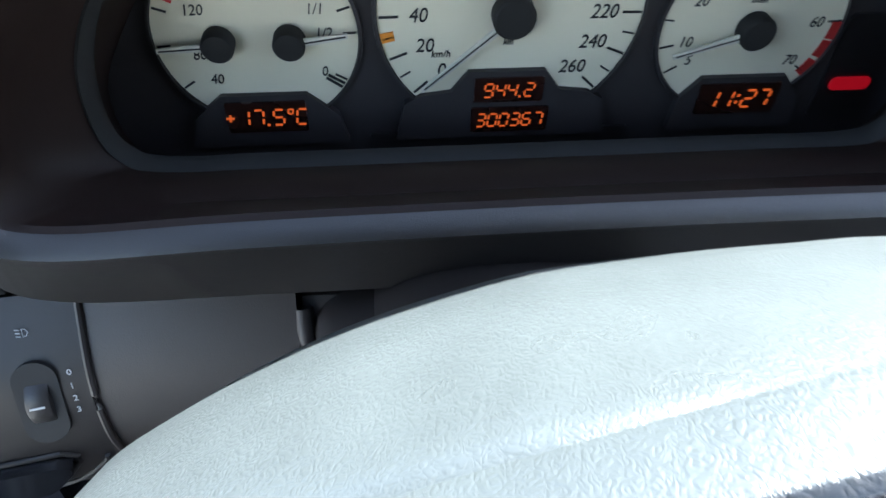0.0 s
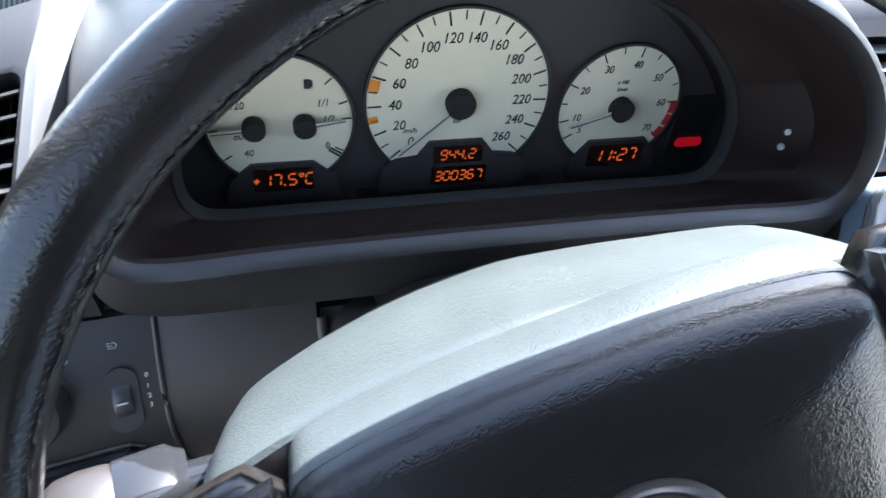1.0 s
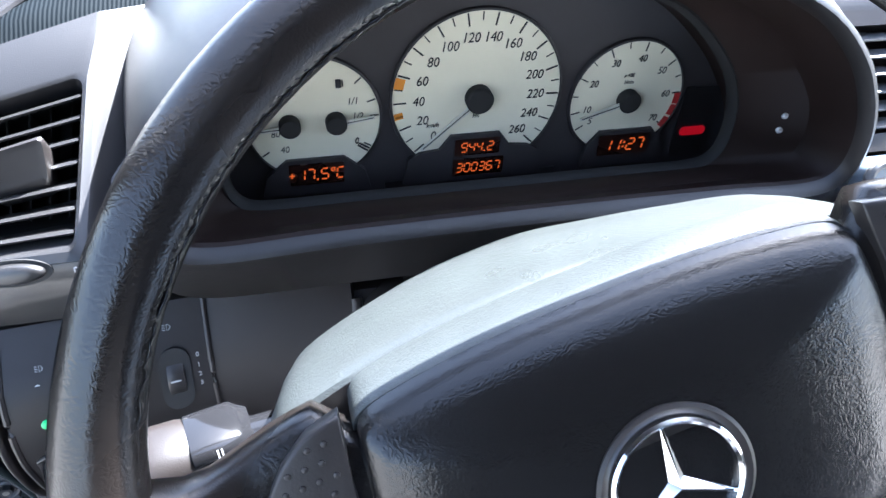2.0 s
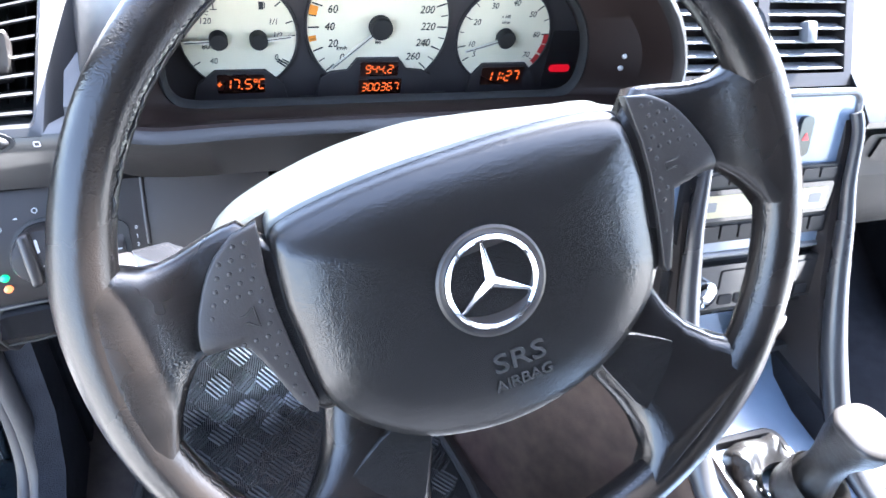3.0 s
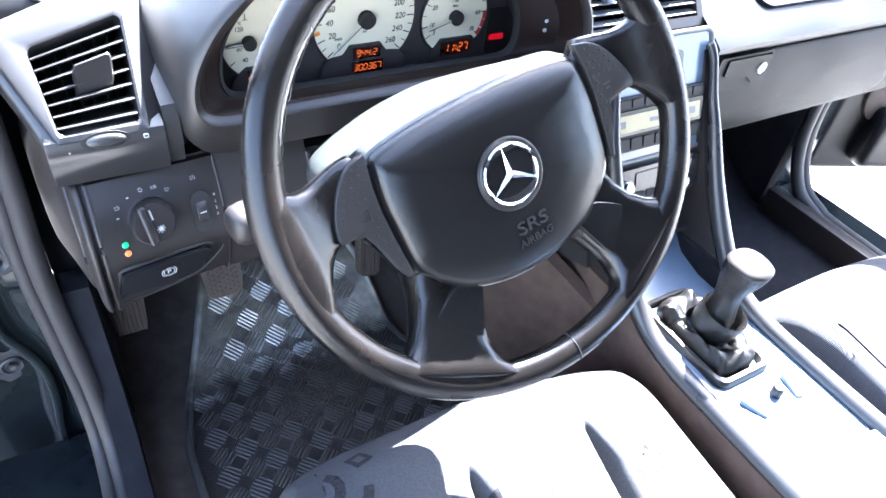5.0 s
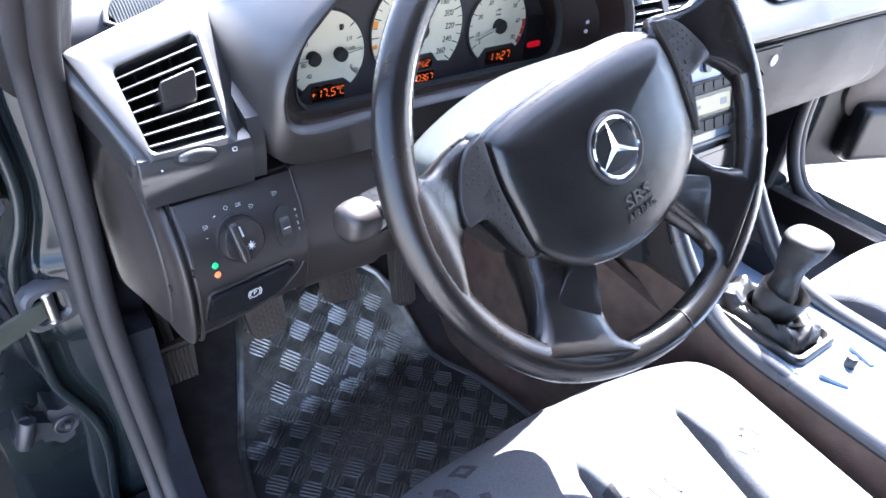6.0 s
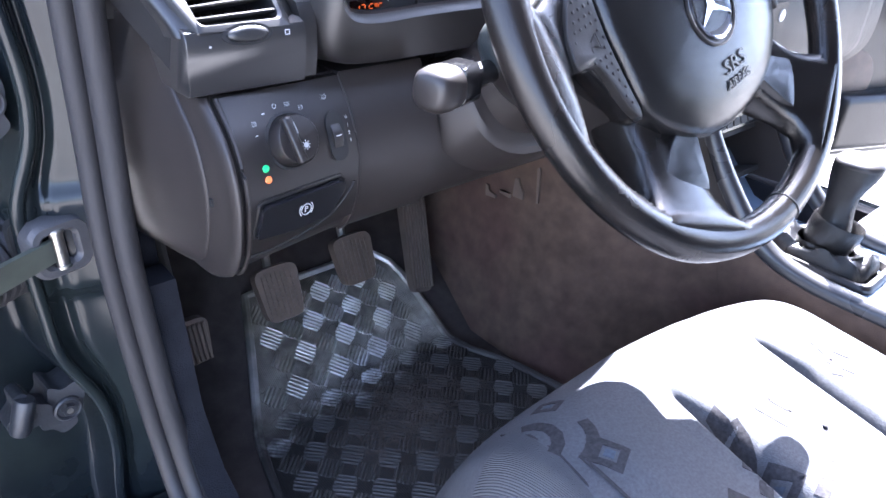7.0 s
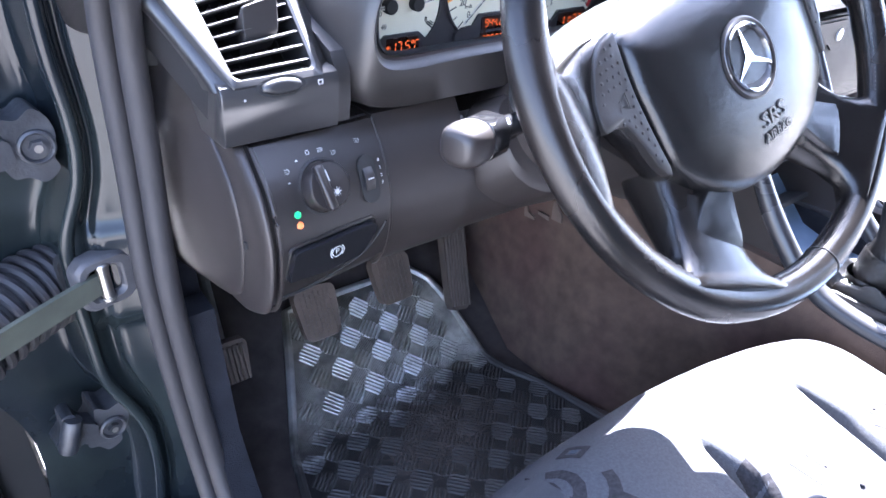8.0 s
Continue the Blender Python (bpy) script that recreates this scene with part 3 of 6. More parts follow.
part("airbag_lid", prism(rounded(-0.215, 0.19, -0.050, 0.065, 0.022), 0.0, 0.004, LID, 0.0015), DASH_PAD, dash, "airbag lid with a fine seam")
part("airbag_mark", words("SRS", 0.013, LID @ pose(-0.175, -0.022, 0.0042)), PLASTIC_SMOOTH, dash, "embossed letters")
part("airbag_mark", words("AIRBAG", 0.007, LID @ pose(-0.175, -0.034, 0.0042)), PLASTIC_SMOOTH, dash, "embossed letters")

glove = thing("glove_box", "closed grained glove box with a recessed latch", "glove box", (0.75, 0.2, 0.7))
GL = [(0.221, 0.768), (0.212, 0.735), (0.209, 0.687), (0.215, 0.645), (0.238, 0.612), (0.272, 0.592), (0.42, 0.588), (0.42, 0.768)]
GLINE = [(p.x, p.y) for p in smooth_line([(y, z, 0) for y, z in GL[:6]], 4)]


def glove_y(z):
    return float(np.interp(z, [p[1] for p in GLINE[::-1]], [p[0] for p in GLINE[::-1]]))


part("surround", along_x(0.468, 1.06, [(y + 0.003, z) for y, z in GLINE] + GL[6:], 0.004), GLOVE, glove, "moulded strip round the lid")
outline = rounded(0.494, 0.990, 0.634, 0.7655, 0.030, 6)
rows = []
for k, lift in ((1.0, -0.002), (1.0, 0.0030), (0.992, 0.0045), (0.93, 0.0050), (0.60, 0.0050), (0.25, 0.0050), (0.04, 0.0050)):
    rows.append([Vector((0.742 + (x - 0.742) * k, glove_y(0.70 + (z - 0.70) * k) - lift + 0.003, 0.70 + (z - 0.70) * k)) for x, z in outline])
part("lid", loft(rows), GLOVE, glove, "curved grained lid", sharp=50)
part("seam", tube([Vector((x, glove_y(z) + 0.0018, z)) for x, z in rounded(0.4915, 0.9925, 0.6315, 0.768, 0.032, 6)], 0.0024, 6, True), BLACK, glove, "dark joint round the lid")
part("recess", prism(rounded(0.508, 0.622, 0.716, 0.769, 0.006), -0.004, 0.0035, facing((0, 0.2120, 0)), 0.001), BLACK, glove, "dark latch recess")
latch = part("latch", prism([(0.524, 0.765), (0.524, 0.742), (0.538, 0.735), (0.577, 0.733), (0.590, 0.723), (0.608, 0.722), (0.616, 0.730), (0.616, 0.765)], -0.004, 0.007, facing((0, 0.2125, 0)), 0.003), GLOVE, glove, "hooked latch plate in the recess")
part("lock", lathe([(0.0092, 0), (0.0092, 0.0016), (0.0082, 0.0024), (0.003, 0.0022)], 24, facing((0.601, 0.2058, 0.745))), BUTTON, latch, "round pale key lock")

# ---- steering column ----
W = Matrix(((E1[0], E2[0], EN[0], WC[0]), (E1[1], E2[1], EN[1], WC[1]), (E1[2], E2[2], EN[2], WC[2]), (0, 0, 0, 1)))
column = thing("steering_column", "dark plastic steering column shroud under the wheel", "steering column", W @ Vector((0, 0, -0.12)))


def shroud_ring(s, w, up, down):
    pts = []
    for q in np.linspace(0, 2 * math.pi, 28, endpoint=False):
        c, t = math.cos(q), math.sin(q)
        x = w * math.copysign(abs(c) ** 0.7, c)
        y = (up if t > 0 else down) * math.copysign(abs(t) ** 0.8, t)
        pts.append(W @ Vector((x, y, -s)))
    return pts


part("shroud", loft([shroud_ring(0.127, 0.056, 0.038, 0.050), shroud_ring(0.130, 0.060, 0.041, 0.054), shroud_ring(0.15, 0.062, 0.042, 0.058), shroud_ring(0.17, 0.066, 0.042, 0.062), shroud_ring(0.24, 0.075, 0.040, 0.068)]), PLASTIC, column, "two-part shroud")
part("collar", loft([shroud_ring(0.185, 0.080, 0.024, 0.076), shroud_ring(0.190, 0.086, 0.026, 0.082), shroud_ring(0.24, 0.098, 0.028, 0.090)]), PLASTIC, column, "flared trim round the column")
stalk = part("stalk", tube([(-0.045, 0.115, 0.795), (-0.09, 0.108, 0.79), (-0.125, 0.10, 0.787), (-0.15, 0.095, 0.786)], [0.008, 0.0075, 0.0085, 0.010], 14), GLOSS_BLACK, column, "glossy black indicator stalk")
tipm = pose(-0.180, 0.091, 0.785, 0, 0, 14)
tips, sleeve = [], []
for x, w in ((-0.0205, 0.0085), (-0.0190, 0.0130), (-0.0140, 0.0158), (-0.006, 0.0166), (0.004, 0.0160), (0.008, 0.0148)):
    tips.append([tipm @ Vector((x, w * math.copysign(abs(math.cos(q)) ** 0.75, math.cos(q)), w * 0.96 * math.copysign(abs(math.sin(q)) ** 0.75, math.sin(q)))) for q in np.linspace(0, 2 * math.pi, 28, endpoint=False)])
part("stalk_tip", loft(tips), PLASTIC, stalk, "rounded grey end of the stalk", sharp=60)
for x, w in ((0.006, 0.0130), (0.007, 0.0146), (0.027, 0.0146), (0.030, 0.0125), (0.034, 0.0105)):
    sleeve.append([tipm @ Vector((x, w * math.copysign(abs(math.cos(q)) ** 0.5, math.cos(q)), w * math.copysign(abs(math.sin(q)) ** 0.5, math.sin(q)))) for q in np.linspace(0, 2 * math.pi, 28, endpoint=False)])
part("stalk_sleeve", loft(sleeve), GLOSS_BLACK, stalk, "glossy black sleeve", sharp=50)
part("mark", words("II", 0.007, pose(-0.158, 0.0785, 0.800, 60, 0, 14)), WHITE, stalk, "white symbol")

# ---- steering wheel ----
wheel = thing("steering_wheel", "worn black leather steering wheel turned slightly, with a large airbag pad", "steering wheel", Vector(WC))
HUB = W @ pose(0, 0, 0, 0, 0, 16.8) @ Matrix.Translation((0.002, -0.0095, 0))
TURN_RIM = W @ pose(0, 0, 0, 0, 0, 16.8)

RIM_R = 0.185


def rim_mesh():
    rings = []
    for q in np.linspace(0, 2 * math.pi, 120, endpoint=False):
        a = math.degrees(q)
        fat = 1.0
        for at in (15, 165, 228, 312):
            fat += 0.10 * math.exp(-(((a - at + 180) % 360 - 180) / 11) ** 2)
        ring = []
        for s in np.linspace(0, 2 * math.pi, 18, endpoint=False):
            r = RIM_R + 0.0136 * fat * math.cos(s)
            ring.append((r * math.cos(q), r * math.sin(q), 0.0130 * math.sin(s)))
        rings.append(ring)
    bm = loft(rings + [rings[0]], caps=False)
    bm.transform(TURN_RIM)
    return bm


rim = part("rim", rim_mesh(), LEATHER, wheel, "worn leather-wrapped rim")
for a in (-89.6,):
    q = radians(a)
    c = Vector((RIM_R * math.cos(q), RIM_R * math.sin(q), 0))
    rad, ax = Vector((math.cos(q), math.sin(q), 0)), Vector((0, 0, 1))
    loop = [TURN_RIM @ (c + 0.0138 * math.cos(s) * rad + 0.0132 * math.sin(s) * ax) for s in np.linspace(0, 2 * math.pi, 20, endpoint=False)]
    part("seam", tube(loop, 0.0006, 6, True), BLACK, rim, "leather seam")
stitches = []
for i in range(300):
    q = 2 * math.pi * i / 300
    c = Vector(((RIM_R - 0.0118) * math.cos(q), (RIM_R - 0.0118) * math.sin(q), 0.0066))
    stitches.append(box(0.0016, 0.0004, 0.0003, TURN_RIM @ Matrix.Translation(c) @ Matrix.Rotation(q + 1.2, 4, "Z")))
st = part("stitching", join(*stitches), BLACK, rim, "raised cross stitching", smooth=False)
tagged(st, kind="stuff")
seam_rnd = random.Random(3)
seam_line, seam_r = [], []
for i in range(520):
    q = 2 * math.pi * i / 520
    r = RIM_R - 0.0128 + seam_rnd.uniform(-0.0006, 0.0006)
    seam_line.append(TURN_RIM @ Vector((r * math.cos(q), r * math.sin(q), 0.0048 + seam_rnd.uniform(-0.0005, 0.0005))))
    seam_r.append(0.0007 + seam_rnd.uniform(-0.0003, 0.0003))
part("seam_ridge", tube(seam_line, seam_r, 6, True), LEATHER, rim, "puckered seam along the inside of the rim", sharp=80)

HALF = [(0.0, 0.0715), (0.03, 0.0712), (0.06, 0.0692), (0.085, 0.0655), (0.0962, 0.0612), (0.0995, 0.0530), (0.1020, 0.036), (0.1033, 0.018), (0.1025, -0.002), (0.1020, -0.0235), (0.1005, -0.0375), (0.094, -0.052), (0.081, -0.067), (0.060, -0.083), (0.030, -0.0935), (0.0, -0.0970)]
OUT = smooth_line([(x, y, 0) for x, y in HALF] + [(-x, y, 0) for x, y in HALF[::-1][1:-1]], 4, True)


def pad_ring(sx, top, low, z):
    """One level of the pad: scaled across, and by its own amount above and below the middle."""
    return [HUB @ Vector((p.x * sx, p.y * (top if p.y > 0 else low), z)) for p in OUT]


HALF_B = [(0.0, 0.0785), (0.035, 0.0780), (0.06, 0.0760), (0.08, 0.0730), (0.10, 0.0692), (0.12, 0.0635), (0.130, 0.0570), (0.1360, 0.0450), (0.1360, 0.020), (0.130, 0.004), (0.118, -0.012), (0.106, -0.03), (0.09, -0.055), (0.06, -0.078), (0.02, -0.092), (0.0, -0.0950)]
RIGHT_B = [(x, y - (0.0085 * math.sin(min(1.0, x / 0.09) * math.pi / 2) if y > 0 else 0.0)) for x, y in HALF_B]
OUT_B = smooth_line([(x, y, 0) for x, y in RIGHT_B] + [(-x, y + (0.0018 * math.sin(min(1.0, x / 0.09) * math.pi / 2) if y > 0 else 0.0), 0) for x, y in HALF_B[::-1][1:-1]], 3, True)


def back_ring(sx, sy, z):
    return [HUB @ Vector((p.x * sx, p.y * sy, z)) for p in OUT_B]


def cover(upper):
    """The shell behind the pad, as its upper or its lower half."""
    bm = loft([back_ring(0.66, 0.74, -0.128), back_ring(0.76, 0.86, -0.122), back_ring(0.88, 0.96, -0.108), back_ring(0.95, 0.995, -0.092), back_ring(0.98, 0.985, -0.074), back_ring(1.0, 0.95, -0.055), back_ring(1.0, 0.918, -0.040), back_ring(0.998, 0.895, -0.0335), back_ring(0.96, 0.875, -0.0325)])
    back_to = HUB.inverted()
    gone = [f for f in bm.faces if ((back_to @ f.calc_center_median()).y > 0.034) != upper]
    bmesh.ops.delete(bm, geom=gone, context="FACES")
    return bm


# One housing split in two: sunlit top coloured pale, shaded lower half dark
part("housing", cover(True), SUNLIT_PLASTIC, wheel, "grained top of the housing behind the pad, coloured pale as if sunlit", sharp=50)
part("lower_cover", cover(False), PLASTIC_SMOOTH, wheel, "lower half of the housing behind the pad, coloured dark as if shaded", sharp=50)
pad = part("airbag_pad", loft([pad_ring(0.99, 0.97, 0.99, -0.036), pad_ring(1.0, 0.992, 1.0, -0.033), pad_ring(0.999, 0.988, 0.998, -0.031), pad_ring(0.994, 0.945, 0.985, -0.0185), pad_ring(0.988, 0.905, 0.965, -0.0095), pad_ring(0.982, 0.870, 0.945, -0.0055), pad_ring(0.970, 0.82, 0.92, -0.0024), pad_ring(0.93, 0.73, 0.85, 0.0004), pad_ring(0.76, 0.58, 0.67, 0.0042), pad_ring(0.5, 0.4, 0.42, 0.0068), pad_ring(0.2, 0.16, 0.16, 0.0078)]), PAD, wheel, "grained black airbag pad", sharp=60)
# Strip laid over the pad's top, coloured pale to stand for sun glare
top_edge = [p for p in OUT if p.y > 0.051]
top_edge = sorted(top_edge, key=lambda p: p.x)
part("pad_shoulder", loft([[HUB @ Vector((p.x * 1.001, p.y * k + lift, z)) for p in top_edge] for k, lift, z in ((0.97, 0.0, -0.0345), (0.993, 0.0008, -0.0325), (0.990, 0.0008, -0.0305), (0.946, 0.0008, -0.0190), (0.924, 0.0008, -0.0140), (0.918, 0.0001, -0.0127), (0.90, -0.001, -0.0130))], closed=False), SUNLIT_PLASTIC, pad, "grained shoulder strip of the pad, coloured pale as if sunlit", sharp=50)
EM = HUB @ Matrix.Translation((0, -0.003, 0.0074))
emb = part("emblem", lathe([(0.030, -0.003), (0.030, 0.0008), (0.0285, 0.0016), (0.0265, 0.0010), (0.0255, 0.0002)], 48, EM), PLASTIC_SMOOTH, pad, "round badge with a three-armed chrome star")
part("ring", lathe([(0.0255, 0.0002), (0.0252, 0.0022), (0.0240, 0.0030), (0.0228, 0.0022), (0.0226, 0.0002)], 56, EM, False), CHROME, emb, "chrome ring")
star = bmesh.new()
tip, waist = 0.0232, 0.0034
for i in range(3):
    a = radians(90 + 120 * i)
    d, s = Vector((math.cos(a), math.sin(a), 0)), Vector((-math.sin(a), math.cos(a), 0))
    back = Vector((math.cos(a + math.pi / 3), math.sin(a + math.pi / 3), 0)) * waist
    back2 = Vector((math.cos(a - math.pi / 3), math.sin(a - math.pi / 3), 0)) * waist
    t1, t2 = d * tip + s * 0.0005, d * tip - s * 0.0005
    o, l, r_, x, y = (star.verts.new(v) for v in (Vector((0, 0, 0.0042)), back + Vector((0, 0, 0.0004)), back2 + Vector((0, 0, 0.0004)), t1 + Vector((0, 0, 0.0012)), t2 + Vector((0, 0, 0.0012))))
    star.faces.new((o, l, x))
    star.faces.new((o, y, r_))
    star.faces.new((o, x, y))
star.transform(EM)
part("star", star, CHROME, emb, "polished three-armed star", smooth=False)
part("lettering", words("SRS", 0.0165, HUB @ pose(0.004, -0.0500, 0.0064, 7) @ Matrix.Diagonal((1.25, 1, 1, 1)), 0.0006), LIT_LETTERS, pad, "embossed letters")
part("lettering", words("AIRBAG", 0.0098, HUB @ pose(0.004, -0.0630, 0.0053, 9), 0.0005), LIT_LETTERS, pad, "embossed letters")


def bar(sections, power=0.55):
    """A limb lofted over sections: edge points a and b in the hub's plane, middle height and half thickness."""
    rings = []
    for (ax, ay), (bx, by), zc, h in sections:
        a, b = Vector((ax, ay, 0)), Vector((bx, by, 0))
        m, half = (a + b) / 2, (b - a) / 2
        ring = []
        for q in np.linspace(0, 2 * math.pi, 24, endpoint=False):
            cs, sn = math.cos(q), math.sin(q)
            ring.append(HUB @ (m + half * math.copysign(abs(cs) ** power, cs) + Vector((0, 0, zc + h * math.copysign(abs(sn) ** power, sn)))))
        rings.append(ring)
    return loft(rings)


def wing_top(x):
    """Height of the side spoke's face."""
    return float(np.interp(abs(x), [0.095, 0.105, 0.12, 0.14, 0.155, 0.17], [-0.0065, -0.0060, -0.0058, -0.0055, 0.001, 0.012]))


for sgn in (-1, 1):
    xs = [0.094, 0.102, 0.110, 0.118, 0.126, 0.134, 0.142, 0.150, 0.158, 0.166, 0.174, 0.182]
    up = np.interp(xs, [0.094, 0.102, 0.106, 0.11, 0.122, 0.134, 0.146, 0.156, 0.166, 0.182], [0.048, 0.056, 0.0640, 0.0655, 0.0640, 0.0610, 0.0580, 0.0580, 0.065, 0.088])
    dn = np.interp(xs, [0.094, 0.102, 0.108, 0.114, 0.119, 0.125, 0.132, 0.146, 0.156, 0.166, 0.174, 0.182], [-0.046, -0.045, -0.041, -0.030, -0.012, 0.004, 0.0085, 0.0090, 0.000, -0.016, -0.036, -0.06])
    if sgn > 0:
        dn = np.interp(xs, [0.094, 0.102, 0.106, 0.110, 0.113, 0.118, 0.128, 0.146, 0.156, 0.166, 0.174, 0.182], [-0.046, -0.042, -0.036, -0.022, -0.006, 0.005, 0.0095, 0.0100, 0.002, -0.014, -0.034, -0.06])
    secs = []
    for x, u, d in zip(xs, up, dn):
        t = wing_top(x)
        h = 0.0115 if x < 0.15 else 0.0115 + (x - 0.15) * 0.06
        secs.append(((sgn * x, float(u)), (sgn * x, float(d)), t - h, h))
    part("spoke", bar(secs, 0.45), LEATHER, wheel, "leather-covered side spoke", sharp=60)
    grip = [(0.1005, 0.0635), (0.1130, 0.0610), (0.1190, 0.0575), (0.1245, 0.0535), (0.1300, 0.0475), (0.1345, 0.0410), (0.1405, 0.0305), (0.1440, 0.0215), (0.1455, 0.0140), (0.1440, 0.0098), (0.1400, 0.0092), (0.1335, 0.0088), (0.1285, 0.0078), (0.1245, 0.0050), (0.1205, -0.0045), (0.1168, -0.0170), (0.1130, -0.0300), (0.1080, -0.0395), (0.1045, -0.0405), (0.1030, -0.0360), (0.1045, -0.0200), (0.1055, -0.0020), (0.1060, 0.0190), (0.1045, 0.0380), (0.1018, 0.0540)]
    if sgn > 0:
        grip = [(0.1060 + (x - 0.1060) * 0.5 if y < 0.006 and x > 0.106 else x, y) for x, y in grip]
    gb = bmesh.new()
    levels = [[gb.verts.new(HUB @ Vector((sgn * (0.120 + (x - 0.120) * k), 0.012 + (y - 0.012) * k, wing_top(x) + dz))) for x, y in grip] for k, dz in ((1.0, -0.004), (1.0, 0.0022), (0.985, 0.0032), (0.95, 0.0034), (0.6, 0.0036), (0.25, 0.0036))]
    for p, q in zip(levels, levels[1:]):
        for i in range(len(grip)):
            gb.faces.new((p[i], p[(i + 1) % len(grip)], q[(i + 1) % len(grip)], q[i]))
    gb.faces.new(levels[-1])
    g = part("horn_pad", gb, GRIP, wheel, "dimpled rubber horn pad", sharp=60)
    dots = []
    for iy in range(18):
        for ix in range(7):
            x, y = 0.1082 + 0.0060 * ix + (0.003 if iy % 2 else 0), 0.0560 - 0.0060 * iy
            edge = float(np.interp(y, [-0.044, -0.034, -0.016, -0.004, 0.006, 0.010, 0.018, 0.034, 0.046, 0.060], [0.106, 0.1115, 0.1165, 0.1205, 0.126, 0.143, 0.144, 0.1385, 0.131, 0.113]))
            if x < (edge if sgn < 0 or y > 0.008 else 0.106 + (edge - 0.106) * 0.5) - 0.0025 and not (0.1125 < x < 0.132 and 0.010 < y < 0.030):
                dots.append(lathe([(0.0013, 0), (0.0011, 0.0006), (0.0004, 0.0009)], 7, HUB @ Matrix.Translation((sgn * x, y, wing_top(x) + 0.0034))))
    dm = part("grip_texture", join(*dots), GRIP, g, "raised dots")
    tagged(dm, kind="stuff")
    hm = HUB @ pose(sgn * 0.1215, 0.020, wing_top(0.1215) + 0.0036, 0, 6 * sgn, 0)
    line = [(-0.006, -0.002), (0.001, -0.002), (0.006, -0.0055), (0.006, 0.0055), (0.001, 0.002), (-0.006, 0.002)]
    part("horn_mark", tube([hm @ Vector((x, y, 0)) for x, y in line], 0.0005, 6, True), PLASTIC_SMOOTH, g, "embossed horn outline")
    pairs = [((0.098, -0.038), (0.050, -0.072), -0.041, 0.025), ((0.104, -0.052), (0.051, -0.084), -0.038, 0.025), ((0.108, -0.066), (0.054, -0.098), -0.033, 0.024), ((0.116, -0.080), (0.062, -0.114), -0.025, 0.020), ((0.127, -0.091), (0.067, -0.130), -0.014, 0.016), ((0.140, -0.098), (0.065, -0.146), -0.004, 0.0125), ((0.156, -0.096), (0.052, -0.163), 0.0, 0.013), ((0.172, -0.092), (0.032, -0.180), 0.0, 0.011)]
    part("spoke", bar([((sgn * a[0], a[1]), (sgn * b[0], b[1]), z, h) for a, b, z, h in pairs], 0.5), LEATHER, wheel, "leather-covered lower spoke", sharp=60)
    capo = [(0.052, -0.080), (0.058, -0.072), (0.071, -0.0685), (0.080, -0.072), (0.106, -0.0875), (0.101, -0.096), (0.072, -0.1185), (0.067, -0.112)]
    cb = bmesh.new()
    ctop = lambda x, y: -0.0125 + 0.15 * max(0.0, -y - 0.075) + 0.0035
    levels = [[cb.verts.new(HUB @ Vector((sgn * (0.076 + (x - 0.076) * k), -0.091 + (y + 0.091) * k, ctop(x, y) + dz))) for x, y in capo] for k, dz in ((1.0, -0.012), (1.0, 0.0), (0.96, 0.0012), (0.5, 0.0014))]
    for p, q in zip(levels, levels[1:]):
        for i in range(len(capo)):
            cb.faces.new((p[i], p[(i + 1) % len(capo)], q[(i + 1) % len(capo)], q[i]))
    cb.faces.new(levels[-1])
    part("spoke_cap", cb, PAD, wheel, "smooth black spoke cover", sharp=25)

# ---- instrument cluster ----
cluster = thing("instrument_cluster", "instrument cluster with three cream dials and amber readouts", "instrument cluster", (0.036, 0.30, 0.84))
CF = facing((0, 0.303, 0))
back = [(p.x, p.z) for p in d_shape(BACK, 0, 0.004, 0.022)]
part("backplate", prism(back, -0.006, 0.0, CF), CLUSTER, cluster, "matt black backplate")


def disc(name, cx, cz, r):
    pts = [(cx + r * math.cos(q), cz + r * math.sin(q)) for q in np.linspace(0, 2 * math.pi, 72, endpoint=False)]
    ring = part(name + "_rim", lathe([(r + 0.0022, 0.0), (r + 0.0018, 0.0028), (r + 0.0004, 0.0032), (r, 0.0012)], 72, CF @ Matrix.Translation((cx, cz, 0))), CLUSTER, cluster)
    return part(name, prism(pts, 0.0, 0.0015, CF), DIAL, cluster, "cream dial face")


def ticks(cx, cz, r, angles, length, width, mat, parent, label=""):
    for a in angles:
        q = radians(a)
        part("tick", box(length, width, 0.0004, CF @ pose(cx + (r - length / 2) * math.cos(q), cz + (r - length / 2) * math.sin(q), 0.0018, 0, 0, a)), mat, parent, label, smooth=False)


def needle(cx, cz, a, length, parent, hub):
    m = CF @ pose(cx, cz, 0.0075, 0, 0, a)
    part("needle", prism([(0.004, -0.0019), (length, -0.0010), (length, 0.0010), (0.004, 0.0019)], -0.0006, 0.0006, m), NEEDLE, parent, "pale needle")
    part("needle_line", box(length * 0.86, 0.0007, 0.0003, m @ Matrix.Translation((length * 0.54, 0, 0.0008))), INK, parent, "dark core of the needle")
    part("needle_hub", lathe([(hub, -0.005), (hub, 0.0015), (hub * 0.86, 0.0030), (hub * 0.2, 0.0032)], 32, m), BLACK, parent, "black needle cap")


def numerals(cx, cz, r, table, size, parent, mat=INK):
    for s, a, k in table:
        part("numeral", words(s, size, CF @ pose(cx + r * k * math.cos(radians(a)), cz + r * k * math.sin(radians(a)), 0.0018) @ Matrix.Diagonal((0.88, 1, 1, 1)), 0.0002, 0.18), mat, parent, "black slanted figure", smooth=False)


def hump(pts, parent):
    part("display_hood", prism(pts, 0.0, 0.0045, CF, 0.001), CLUSTER, parent, "black hood round the readout")


